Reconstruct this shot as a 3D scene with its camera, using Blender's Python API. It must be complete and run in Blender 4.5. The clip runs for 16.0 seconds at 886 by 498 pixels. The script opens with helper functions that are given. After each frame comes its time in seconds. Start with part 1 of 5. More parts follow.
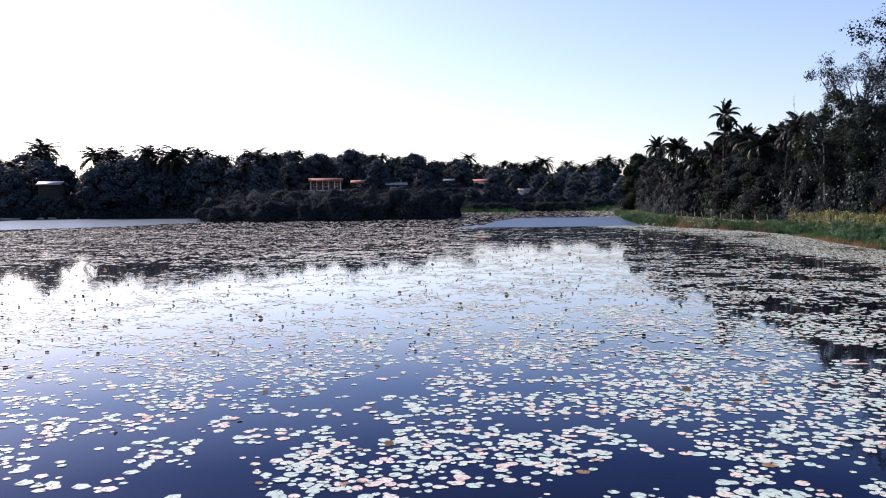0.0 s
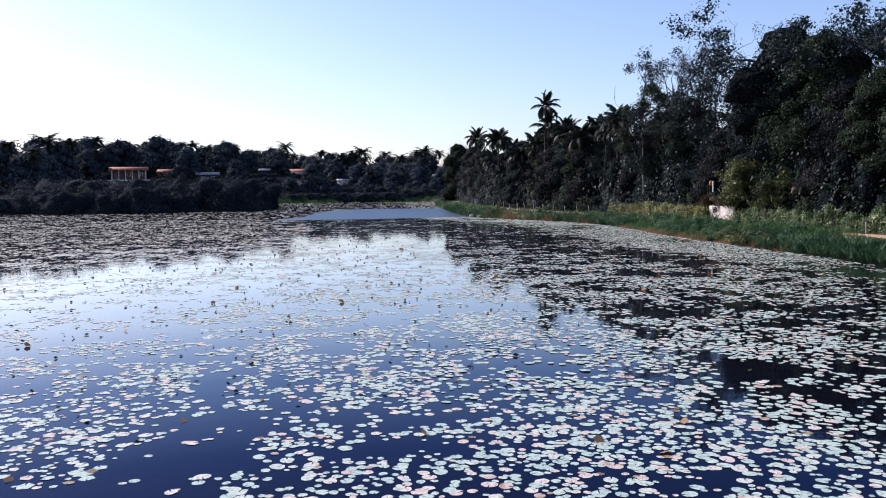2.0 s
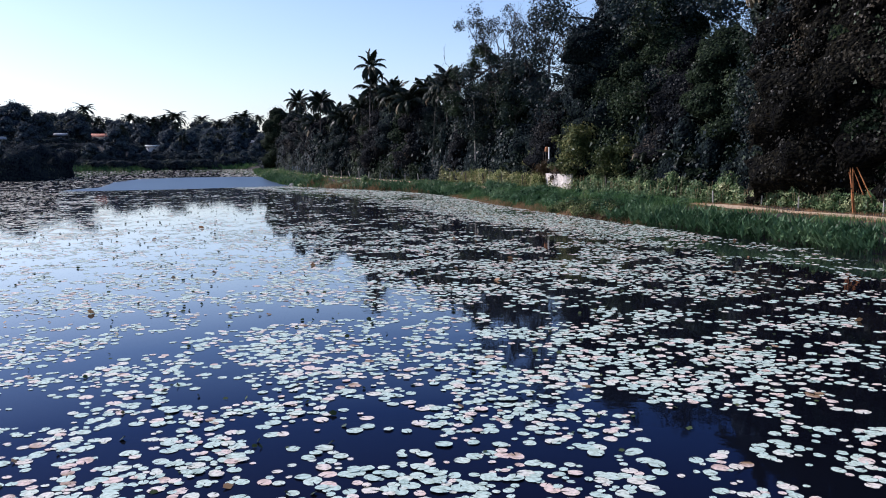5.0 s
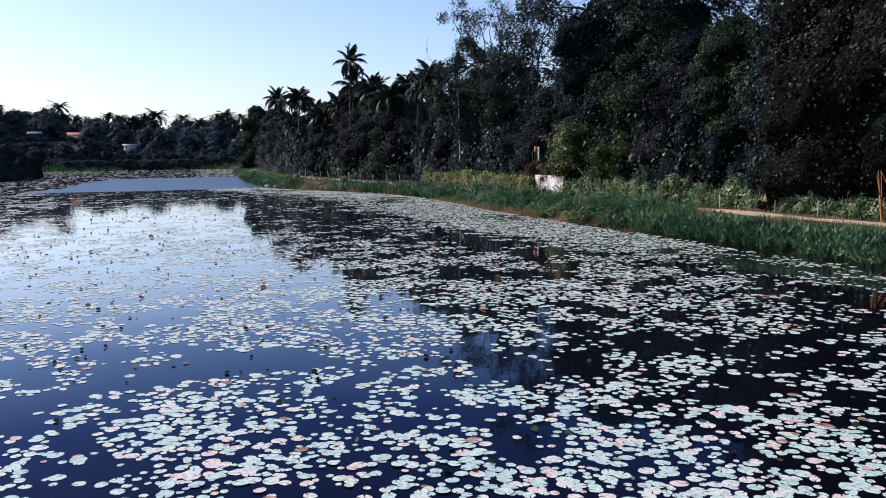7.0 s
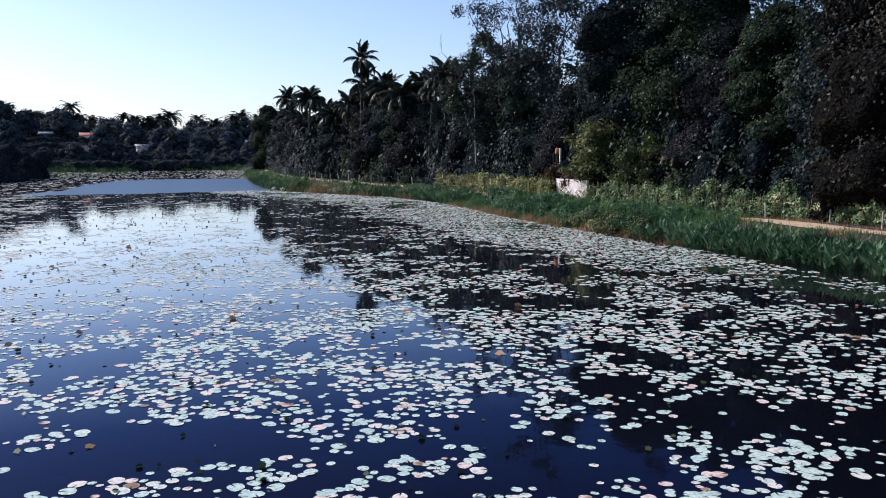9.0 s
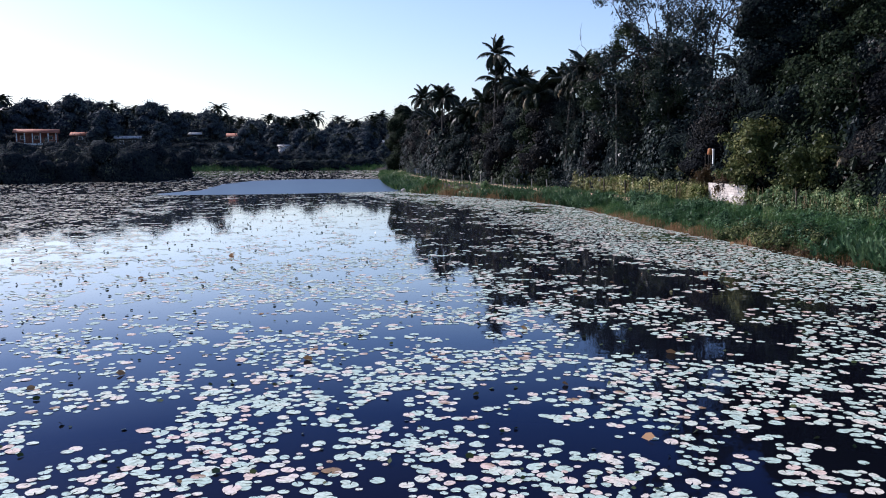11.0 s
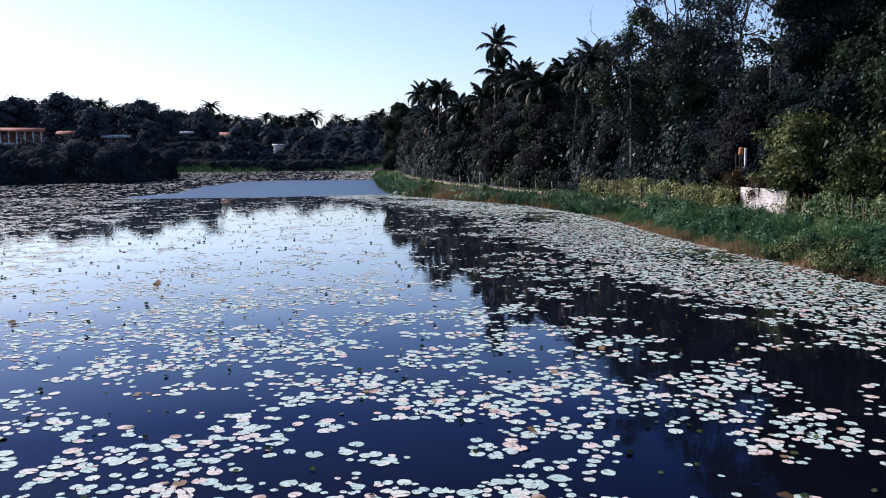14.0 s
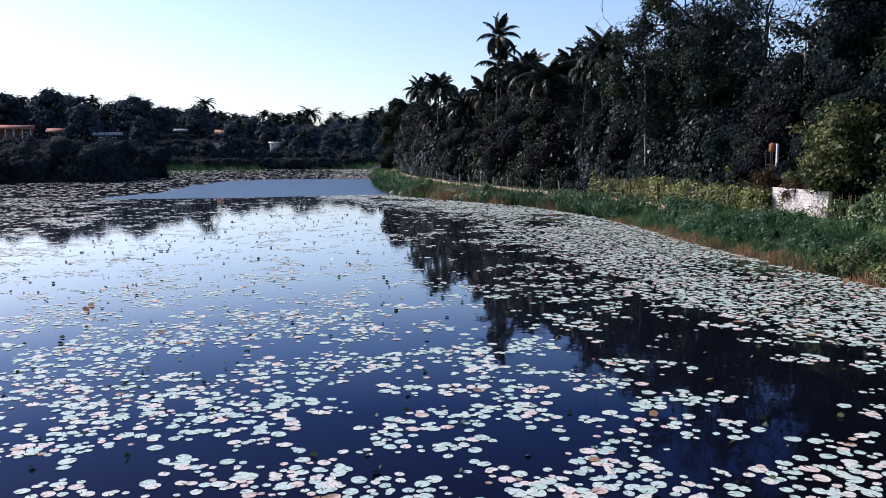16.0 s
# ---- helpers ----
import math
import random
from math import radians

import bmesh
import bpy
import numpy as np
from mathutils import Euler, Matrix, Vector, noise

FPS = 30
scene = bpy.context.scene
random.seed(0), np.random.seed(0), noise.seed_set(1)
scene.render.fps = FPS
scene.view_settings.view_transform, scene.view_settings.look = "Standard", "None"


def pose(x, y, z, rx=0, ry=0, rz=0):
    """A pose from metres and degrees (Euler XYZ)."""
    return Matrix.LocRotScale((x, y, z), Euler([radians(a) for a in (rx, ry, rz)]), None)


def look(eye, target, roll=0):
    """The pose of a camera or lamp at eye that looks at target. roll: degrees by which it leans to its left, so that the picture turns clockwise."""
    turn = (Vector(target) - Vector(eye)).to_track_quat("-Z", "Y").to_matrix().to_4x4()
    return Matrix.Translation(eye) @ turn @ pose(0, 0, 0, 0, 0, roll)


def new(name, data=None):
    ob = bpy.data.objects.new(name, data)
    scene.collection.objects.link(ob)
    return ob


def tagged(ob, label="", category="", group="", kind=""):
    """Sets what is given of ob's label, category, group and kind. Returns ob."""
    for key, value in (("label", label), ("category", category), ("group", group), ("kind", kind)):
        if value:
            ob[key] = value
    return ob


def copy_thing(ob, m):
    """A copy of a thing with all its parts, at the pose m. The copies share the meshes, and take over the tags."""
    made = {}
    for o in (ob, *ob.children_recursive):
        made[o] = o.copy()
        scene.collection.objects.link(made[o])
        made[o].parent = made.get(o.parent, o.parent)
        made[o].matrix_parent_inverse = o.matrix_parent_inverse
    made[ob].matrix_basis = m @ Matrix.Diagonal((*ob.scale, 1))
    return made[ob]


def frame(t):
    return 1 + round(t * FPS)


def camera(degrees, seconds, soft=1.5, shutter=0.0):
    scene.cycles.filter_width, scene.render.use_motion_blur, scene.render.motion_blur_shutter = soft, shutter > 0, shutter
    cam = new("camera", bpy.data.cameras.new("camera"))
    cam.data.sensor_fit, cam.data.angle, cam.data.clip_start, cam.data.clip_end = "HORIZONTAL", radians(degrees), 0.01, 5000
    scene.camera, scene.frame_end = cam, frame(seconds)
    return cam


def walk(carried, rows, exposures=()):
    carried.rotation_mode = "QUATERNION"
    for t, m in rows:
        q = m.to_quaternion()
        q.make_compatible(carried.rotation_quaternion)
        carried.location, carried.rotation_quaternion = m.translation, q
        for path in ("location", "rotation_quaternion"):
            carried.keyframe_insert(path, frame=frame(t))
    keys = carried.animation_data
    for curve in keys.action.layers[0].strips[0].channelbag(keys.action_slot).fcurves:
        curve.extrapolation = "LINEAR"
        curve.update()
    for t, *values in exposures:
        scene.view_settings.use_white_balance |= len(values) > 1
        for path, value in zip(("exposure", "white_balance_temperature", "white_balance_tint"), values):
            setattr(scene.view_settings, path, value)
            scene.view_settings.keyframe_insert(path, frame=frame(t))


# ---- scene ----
cam = camera(55.1, 16.0, soft=1.0)
METRES, EYE, TILT, LEAN, TURN = 49.52, 5.2, 0.0, 0.0, 0.0
EV, KELVIN, TINT = 0.36, 5850, 20
ROWS = [
    (0.0, 0.0, 0.0, 0.0, -0.04, -3.5, 0.66),
    (0.2, -0.0028, 0.0127, 0.0002, -2.35, -3.5, 0.66),
    (0.5, -0.007, 0.0319, 0.0005, -5.15, -3.53, 0.65),
    (1.0, -0.01, 0.0631, 0.001, -7.67, -3.65, 0.59),
    (1.5, -0.0097, 0.0937, 0.0013, -9.96, -3.91, 0.57),
    (2.0, -0.0062, 0.1251, 0.0013, -12.33, -4.27, 0.54),
    (2.5, -0.0009, 0.155, 0.0007, -14.47, -4.66, 0.53),
    (3.0, 0.0069, 0.1867, 0.0, -16.75, -5.11, 0.5),
    (3.5, 0.0165, 0.2175, -0.0003, -19.03, -5.59, 0.47),
    (4.0, 0.0281, 0.2481, -0.0008, -21.05, -6.04, 0.43),
    (4.2, 0.0331, 0.2604, -0.0009, -21.83, -6.2, 0.43),
    (6.3, 0.0951, 0.3825, -0.0016, -25.05, -6.64, 0.39),
    (6.5, 0.1007, 0.3933, -0.0016, -25.05, -6.65, 0.39),
    (7.0, 0.1143, 0.4191, -0.0009, -24.93, -6.6, 0.37),
    (7.5, 0.1282, 0.4464, -0.0004, -24.8, -6.59, 0.32),
    (8.0, 0.1418, 0.4732, 0.0003, -24.39, -6.55, 0.29),
    (8.5, 0.1554, 0.4993, 0.0003, -23.92, -6.53, 0.23),
    (9.0, 0.1691, 0.5249, 0.0, -23.8, -6.52, 0.22),
    (9.5, 0.1829, 0.5507, 0.0002, -21.27, -6.49, 0.2),
    (9.8, 0.1908, 0.5667, 0.0003, -17.6, -6.47, 0.15),
    (10.0, 0.196, 0.5773, 0.0003, -15.25, -6.46, 0.12),
    (10.2, 0.2012, 0.5888, 0.0003, -14.72, -6.46, 0.12),
    (12.3, 0.2487, 0.7085, 0.0006, -14.48, -6.48, 0.13),
    (12.5, 0.2527, 0.7207, 0.0006, -14.47, -6.48, 0.13),
    (13.0, 0.2626, 0.7513, 0.0006, -14.46, -6.46, 0.14),
    (13.5, 0.2726, 0.7819, 0.0008, -14.43, -6.48, 0.15),
    (14.0, 0.283, 0.8117, 0.0009, -14.42, -6.51, 0.15),
    (14.5, 0.2933, 0.8429, 0.0008, -14.41, -6.55, 0.15),
    (15.0, 0.3015, 0.8708, 0.0001, -14.41, -6.57, 0.15),
    (15.5, 0.3096, 0.902, -0.001, -14.39, -6.59, 0.17),
    (16.0, 0.3176, 0.9327, -0.0017, -14.4, -6.62, 0.16),
]
walk(cam, [(t, pose(0, 0, EYE, TILT, LEAN, TURN) @ pose(METRES * x, METRES * y, METRES * z, 90 + pitch, roll, yaw)) for t, x, y, z, yaw, pitch, roll in ROWS],
     exposures=[(0.0, EV + 0.12, 6300, 26), (1.5, EV + 0.06, 6080, 24), (3.5, EV, KELVIN, TINT), (16.0, EV, KELVIN, TINT)])

# ---- light ----
SUN_AZ, SUN_EL = -45.0, 35.0            # degrees: clockwise from +y, above the horizon
world = bpy.data.worlds.new("world")
scene.world = world
world.use_nodes = True
wn, wl = world.node_tree.nodes, world.node_tree.links
wn.clear()
sky = wn.new("ShaderNodeTexSky")
sky.sky_type, sky.sun_disc = "NISHITA", False
sky.sun_elevation, sky.sun_rotation = radians(SUN_EL), radians(SUN_AZ)
sky.altitude, sky.air_density, sky.dust_density, sky.ozone_density = 0.0, 0.9, 1.0, 2.0
back = wn.new("ShaderNodeBackground")
back.inputs["Strength"].default_value = 0.13
wout = wn.new("ShaderNodeOutputWorld")
wl.new(sky.outputs[0], back.inputs[0])
wl.new(back.outputs[0], wout.inputs[0])

sun = new("sun", bpy.data.lights.new("sun", "SUN"))
sun.data.energy, sun.data.angle, sun.data.color = 4.2, radians(0.6), (1.0, 0.93, 0.84)
az, el = radians(SUN_AZ), radians(SUN_EL)
sun.matrix_world = look((math.sin(az) * math.cos(el) * 400, math.cos(az) * math.cos(el) * 400, math.sin(el) * 400), (0, 0, 0))


# ---- materials ----
def node_mat(name):
    m = bpy.data.materials.new(name)
    m.use_nodes = True
    nt = m.node_tree
    return m, nt.nodes, nt.links, nt.nodes["Principled BSDF"]


def ramp_node(n, stops):
    r = n.new("ShaderNodeValToRGB")
    e = r.color_ramp.elements
    while len(e) < len(stops):
        e.new(0.5)
    for k, (p, c) in zip(e, stops):
        k.position, k.color = p, (*c, 1)
    return r


def surface(name, low, high, scale=6.0, big=0.5, rough=0.8, bump=0.4, metal=0.0, spec=0.4, stain=0.6):
    """Grain at one scale, stains at a larger one, and relief."""
    m, n, l, b = node_mat(name)
    pos = n.new("ShaderNodeNewGeometry")
    fine = n.new("ShaderNodeTexNoise")
    fine.inputs["Scale"].default_value, fine.inputs["Detail"].default_value = scale, 6
    wide = n.new("ShaderNodeTexNoise")
    wide.inputs["Scale"].default_value, wide.inputs["Detail"].default_value = big, 3
    l.new(pos.outputs["Position"], fine.inputs["Vector"])
    l.new(pos.outputs["Position"], wide.inputs["Vector"])
    r = ramp_node(n, [(0.3, low), (0.7, high)])
    l.new(fine.outputs[0], r.inputs[0])
    r2 = ramp_node(n, [(0.35, (stain, stain, stain)), (0.65, (1, 1, 1))])
    l.new(wide.outputs[0], r2.inputs[0])
    mix = n.new("ShaderNodeMixRGB")
    mix.blend_type, mix.inputs[0].default_value = "MULTIPLY", 1.0
    l.new(r.outputs[0], mix.inputs[1])
    l.new(r2.outputs[0], mix.inputs[2])
    l.new(mix.outputs[0], b.inputs["Base Color"])
    bp = n.new("ShaderNodeBump")
    bp.inputs["Strength"].default_value, bp.inputs["Distance"].default_value = bump, 0.05
    l.new(fine.outputs[0], bp.inputs["Height"])
    l.new(bp.outputs[0], b.inputs["Normal"])
    b.inputs["Roughness"].default_value, b.inputs["Metallic"].default_value = rough, metal
    b.inputs["Specular IOR Level"].default_value = spec
    return m


def leafage(name, stops, rough=0.45, thin=0.18, patch=0.35, spec=0.08, waxy=0.025, vary=0.22):
    """Leaves: each one its own tone, patches of lighter and darker growth deepened to put sunlit and shaded clusters
    into the colour, a little light let through.
    """
    m, n, l, b = node_mat(name)
    g = n.new("ShaderNodeNewGeometry")
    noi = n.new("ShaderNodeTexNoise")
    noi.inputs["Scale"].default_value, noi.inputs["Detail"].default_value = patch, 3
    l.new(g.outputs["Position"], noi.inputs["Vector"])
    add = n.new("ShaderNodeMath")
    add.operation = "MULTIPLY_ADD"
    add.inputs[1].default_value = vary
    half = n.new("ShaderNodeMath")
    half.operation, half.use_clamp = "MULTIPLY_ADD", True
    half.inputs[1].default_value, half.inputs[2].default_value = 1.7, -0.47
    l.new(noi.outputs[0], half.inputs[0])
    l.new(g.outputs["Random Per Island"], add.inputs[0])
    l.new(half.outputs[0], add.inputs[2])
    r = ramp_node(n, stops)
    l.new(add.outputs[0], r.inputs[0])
    l.new(r.outputs[0], b.inputs["Base Color"])
    b.inputs["Roughness"].default_value = rough
    wax = n.new("ShaderNodeMath")
    wax.operation, wax.inputs[1].default_value = "MULTIPLY", 37.0
    frac = n.new("ShaderNodeMath")
    frac.operation = "FRACT"
    gloss = ramp_node(n, [(0.0, (spec, spec, spec)), (1 - waxy, (spec, spec, spec)), (min(1.0, 1.002 - waxy), (0.55, 0.55, 0.55))])
    l.new(g.outputs["Random Per Island"], wax.inputs[0])
    l.new(wax.outputs[0], frac.inputs[0])
    l.new(frac.outputs[0], gloss.inputs[0])
    l.new(gloss.outputs[0], b.inputs["Specular IOR Level"])
    if thin:
        t = n.new("ShaderNodeBsdfTranslucent")
        l.new(r.outputs[0], t.inputs[0])
        mx = n.new("ShaderNodeMixShader")
        mx.inputs[0].default_value = thin
        l.new(b.outputs[0], mx.inputs[1])
        l.new(t.outputs[0], mx.inputs[2])
        l.new(mx.outputs[0], n["Material Output"].inputs["Surface"])
    return m


def canopy(name, stops, cell=3.4, relief=0.3):
    """The close-set foliage inside a crown: leaf-sized cells, each its own tone, in patches, with relief, and shade
    between them put into the colour.
    """
    m, n, l, b = node_mat(name)
    g = n.new("ShaderNodeNewGeometry")
    cells = n.new("ShaderNodeTexVoronoi")
    cells.inputs["Scale"].default_value = cell
    fine = n.new("ShaderNodeTexNoise")
    fine.inputs["Scale"].default_value, fine.inputs["Detail"].default_value = cell * 1.4, 5
    wide = n.new("ShaderNodeTexNoise")
    wide.inputs["Scale"].default_value, wide.inputs["Detail"].default_value = 0.35, 3
    for t in (cells, fine, wide):
        l.new(g.outputs["Position"], t.inputs["Vector"])
    sep = n.new("ShaderNodeSeparateColor")
    l.new(cells.outputs["Color"], sep.inputs[0])
    a = n.new("ShaderNodeMath")
    a.operation, a.inputs[1].default_value = "MULTIPLY", 0.42
    l.new(sep.outputs[0], a.inputs[0])
    c = n.new("ShaderNodeMath")
    c.operation, c.inputs[1].default_value = "MULTIPLY_ADD", 1.3
    l.new(wide.outputs[0], c.inputs[0])
    l.new(a.outputs[0], c.inputs[2])
    d = n.new("ShaderNodeMath")
    d.operation, d.use_clamp, d.inputs[1].default_value = "SUBTRACT", True, 0.48
    l.new(c.outputs[0], d.inputs[0])
    r = ramp_node(n, stops)
    l.new(d.outputs[0], r.inputs[0])
    # dark bluish multiplier: the shade between leaves, painted into the colour
    gap_shade = ramp_node(n, [(0.41, (0.34, 0.38, 0.55)), (0.55, (1.15, 1.15, 1.1))])
    l.new(fine.outputs[0], gap_shade.inputs[0])
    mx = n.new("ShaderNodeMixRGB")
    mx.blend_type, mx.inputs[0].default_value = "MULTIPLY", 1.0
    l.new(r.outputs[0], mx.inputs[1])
    l.new(gap_shade.outputs[0], mx.inputs[2])
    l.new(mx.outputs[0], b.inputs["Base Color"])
    h = n.new("ShaderNodeMath")
    h.operation, h.inputs[1].default_value = "SUBTRACT", 0.0
    l.new(fine.outputs[0], h.inputs[0])
    l.new(cells.outputs["Distance"], h.inputs[1])
    bp = n.new("ShaderNodeBump")
    bp.inputs["Strength"].default_value, bp.inputs["Distance"].default_value = 1.0, relief
    l.new(h.outputs[0], bp.inputs["Height"])
    l.new(bp.outputs[0], b.inputs["Normal"])
    b.inputs["Roughness"].default_value, b.inputs["Specular IOR Level"].default_value = 0.9, 0.03
    return m


def water_mat(name, rough, ripple, glint=0.015, tone=(1, 1, 1)):
    """Dark water: a mirror that strengthens towards grazing views, and a faint wide glint of small ripples."""
    m, n, l, b = node_mat(name)
    g = n.new("ShaderNodeNewGeometry")
    a = n.new("ShaderNodeTexNoise")
    a.inputs["Scale"].default_value, a.inputs["Detail"].default_value = 2.2, 3
    c = n.new("ShaderNodeTexNoise")
    c.inputs["Scale"].default_value = 0.25
    l.new(g.outputs["Position"], a.inputs["Vector"])
    l.new(g.outputs["Position"], c.inputs["Vector"])
    mu = n.new("ShaderNodeMath")
    mu.operation = "MULTIPLY"
    l.new(a.outputs[0], mu.inputs[0])
    l.new(c.outputs[0], mu.inputs[1])
    bp = n.new("ShaderNodeBump")
    bp.inputs["Strength"].default_value, bp.inputs["Distance"].default_value = ripple, 0.02
    l.new(mu.outputs[0], bp.inputs["Height"])
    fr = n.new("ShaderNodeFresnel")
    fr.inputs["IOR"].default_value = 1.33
    # the reflection's dark-to-bright run and navy tint are put into this colour ramp
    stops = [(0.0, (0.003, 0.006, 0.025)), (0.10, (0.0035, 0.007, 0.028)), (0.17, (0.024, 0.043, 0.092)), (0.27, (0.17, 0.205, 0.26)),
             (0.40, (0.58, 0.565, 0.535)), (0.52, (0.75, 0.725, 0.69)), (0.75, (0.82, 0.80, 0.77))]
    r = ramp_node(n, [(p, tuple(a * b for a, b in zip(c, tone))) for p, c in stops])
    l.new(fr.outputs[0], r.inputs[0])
    mirror, wide, deep = n.new("ShaderNodeBsdfGlossy"), n.new("ShaderNodeBsdfGlossy"), n.new("ShaderNodeBsdfDiffuse")
    mirror.inputs["Roughness"].default_value, wide.inputs["Roughness"].default_value = rough, 0.34
    wide.inputs["Color"].default_value = (glint, glint, glint, 1)
    deep.inputs["Color"].default_value = (0.0012, 0.0013, 0.003, 1)
    l.new(r.outputs[0], mirror.inputs["Color"])
    l.new(bp.outputs[0], mirror.inputs["Normal"])
    both, whole = n.new("ShaderNodeAddShader"), n.new("ShaderNodeAddShader")
    l.new(mirror.outputs[0], both.inputs[0])
    l.new(wide.outputs[0], both.inputs[1])
    l.new(both.outputs[0], whole.inputs[0])
    l.new(deep.outputs[0], whole.inputs[1])
    l.new(whole.outputs[0], n["Material Output"].inputs["Surface"])
    n.remove(b)
    return m


def pad_mat(name, single, tan=0.0, spec=0.35):
    """Lily pads: most of them pale blue-green, some turning pink, a few brown; faint veins and stains."""
    m, n, l, b = node_mat(name)
    g = n.new("ShaderNodeNewGeometry")
    noi = n.new("ShaderNodeTexNoise")
    noi.inputs["Scale"].default_value, noi.inputs["Detail"].default_value = 0.9, 3
    l.new(g.outputs["Position"], noi.inputs["Vector"])
    if single:
        src = n.new("ShaderNodeObjectInfo").outputs["Random"]
    else:
        src = g.outputs["Random Per Island"]
    a = n.new("ShaderNodeMath")
    a.operation, a.inputs[1].default_value = "MULTIPLY", 0.62
    c = n.new("ShaderNodeMath")
    c.operation, c.inputs[1].default_value = "MULTIPLY_ADD", 0.62
    l.new(src, a.inputs[0])
    l.new(noi.outputs[0], c.inputs[0])
    l.new(a.outputs[0], c.inputs[2])
    r = ramp_node(n, [(0.0, (0.38, 0.50, 0.44)), (0.42, (0.48, 0.59, 0.51)), (0.66, (0.55, 0.64, 0.54)), (0.76, (0.65, 0.64, 0.54)),
                      (0.83, (0.71, 0.62, 0.53)), (0.93, (0.69, 0.52, 0.44)), (0.985, (0.24, 0.14, 0.06))])
    l.new(c.outputs[0], r.inputs[0])
    sp = n.new("ShaderNodeTexNoise")
    sp.inputs["Scale"].default_value, sp.inputs["Detail"].default_value = 14.0, 5
    l.new(g.outputs["Position"], sp.inputs["Vector"])
    r2 = ramp_node(n, [(0.37, (0.55, 0.57, 0.50)), (0.55, (1, 1, 1))])
    l.new(sp.outputs[0], r2.inputs[0])
    mx = n.new("ShaderNodeMixRGB")
    mx.blend_type, mx.inputs[0].default_value = "MULTIPLY", 0.8
    l.new(r.outputs[0], mx.inputs[1])
    l.new(r2.outputs[0], mx.inputs[2])
    old = n.new("ShaderNodeMixRGB")
    old.inputs[0].default_value, old.inputs[2].default_value = tan, (0.74, 0.65, 0.50, 1)
    l.new(mx.outputs[0], old.inputs[1])
    l.new(old.outputs[0], b.inputs["Base Color"])
    bp = n.new("ShaderNodeBump")
    bp.inputs["Strength"].default_value, bp.inputs["Distance"].default_value = 0.3, 0.01
    l.new(sp.outputs[0], bp.inputs["Height"])
    l.new(bp.outputs[0], b.inputs["Normal"])
    b.inputs["Roughness"].default_value, b.inputs["Specular IOR Level"].default_value = 0.5, spec
    return m


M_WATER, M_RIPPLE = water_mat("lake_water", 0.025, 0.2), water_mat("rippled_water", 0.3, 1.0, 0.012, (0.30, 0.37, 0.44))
M_PAD_OLD = pad_mat("lily_pad_tan", False, 0.5, 0.12)
M_PAD, M_PAD1 = pad_mat("lily_pad_leaf", False), pad_mat("lily_pad_leaf_single", True)
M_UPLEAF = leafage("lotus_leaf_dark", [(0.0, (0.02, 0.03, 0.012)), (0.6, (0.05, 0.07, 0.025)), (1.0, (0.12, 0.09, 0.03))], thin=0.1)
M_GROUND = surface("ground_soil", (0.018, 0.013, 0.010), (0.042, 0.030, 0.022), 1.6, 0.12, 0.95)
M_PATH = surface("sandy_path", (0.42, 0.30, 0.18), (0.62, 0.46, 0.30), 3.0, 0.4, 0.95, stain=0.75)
# dark stops of leaves_dark and leaves_turning lean blue: shade's cool cast in the colour
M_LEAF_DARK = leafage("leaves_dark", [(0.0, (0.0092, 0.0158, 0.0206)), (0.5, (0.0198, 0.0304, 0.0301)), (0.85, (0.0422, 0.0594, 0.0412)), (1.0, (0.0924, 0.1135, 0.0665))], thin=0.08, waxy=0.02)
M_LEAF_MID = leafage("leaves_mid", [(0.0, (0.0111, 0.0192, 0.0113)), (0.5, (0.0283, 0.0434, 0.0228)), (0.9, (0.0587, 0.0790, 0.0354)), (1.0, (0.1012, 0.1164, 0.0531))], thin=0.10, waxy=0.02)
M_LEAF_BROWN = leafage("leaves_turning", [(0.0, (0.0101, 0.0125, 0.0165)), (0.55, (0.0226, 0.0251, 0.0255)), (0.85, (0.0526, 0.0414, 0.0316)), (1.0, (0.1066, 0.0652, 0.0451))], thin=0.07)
# far tones raised and tinted blue: distance haze put into the colour
M_LEAF_HAZE = leafage("leaves_far_hazed", [(0.0, (0.0257, 0.0343, 0.0515)), (0.6, (0.0601, 0.0772, 0.0829)), (1.0, (0.1859, 0.1930, 0.1287))], patch=0.08, thin=0.08, spec=0.1, rough=0.7)
# thickets carry the same blue cast, haze put into their tones
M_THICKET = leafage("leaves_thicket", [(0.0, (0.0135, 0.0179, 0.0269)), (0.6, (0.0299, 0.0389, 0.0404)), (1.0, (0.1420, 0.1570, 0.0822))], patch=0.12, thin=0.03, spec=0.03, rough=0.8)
# wide dark-to-bright stops: lit leaves and shaded gaps put into the bush colour
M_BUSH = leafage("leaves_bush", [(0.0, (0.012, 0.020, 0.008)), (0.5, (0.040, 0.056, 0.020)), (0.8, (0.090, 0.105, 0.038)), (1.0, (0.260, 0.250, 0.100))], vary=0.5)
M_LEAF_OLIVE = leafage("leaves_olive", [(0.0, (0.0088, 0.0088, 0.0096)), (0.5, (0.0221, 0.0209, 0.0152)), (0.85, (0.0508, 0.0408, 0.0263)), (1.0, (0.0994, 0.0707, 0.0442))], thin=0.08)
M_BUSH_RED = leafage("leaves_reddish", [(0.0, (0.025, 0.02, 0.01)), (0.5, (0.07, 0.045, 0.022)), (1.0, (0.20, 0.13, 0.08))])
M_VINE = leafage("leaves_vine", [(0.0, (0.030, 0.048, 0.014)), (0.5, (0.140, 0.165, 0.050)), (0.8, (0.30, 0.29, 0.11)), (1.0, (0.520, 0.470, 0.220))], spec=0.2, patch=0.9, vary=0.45)
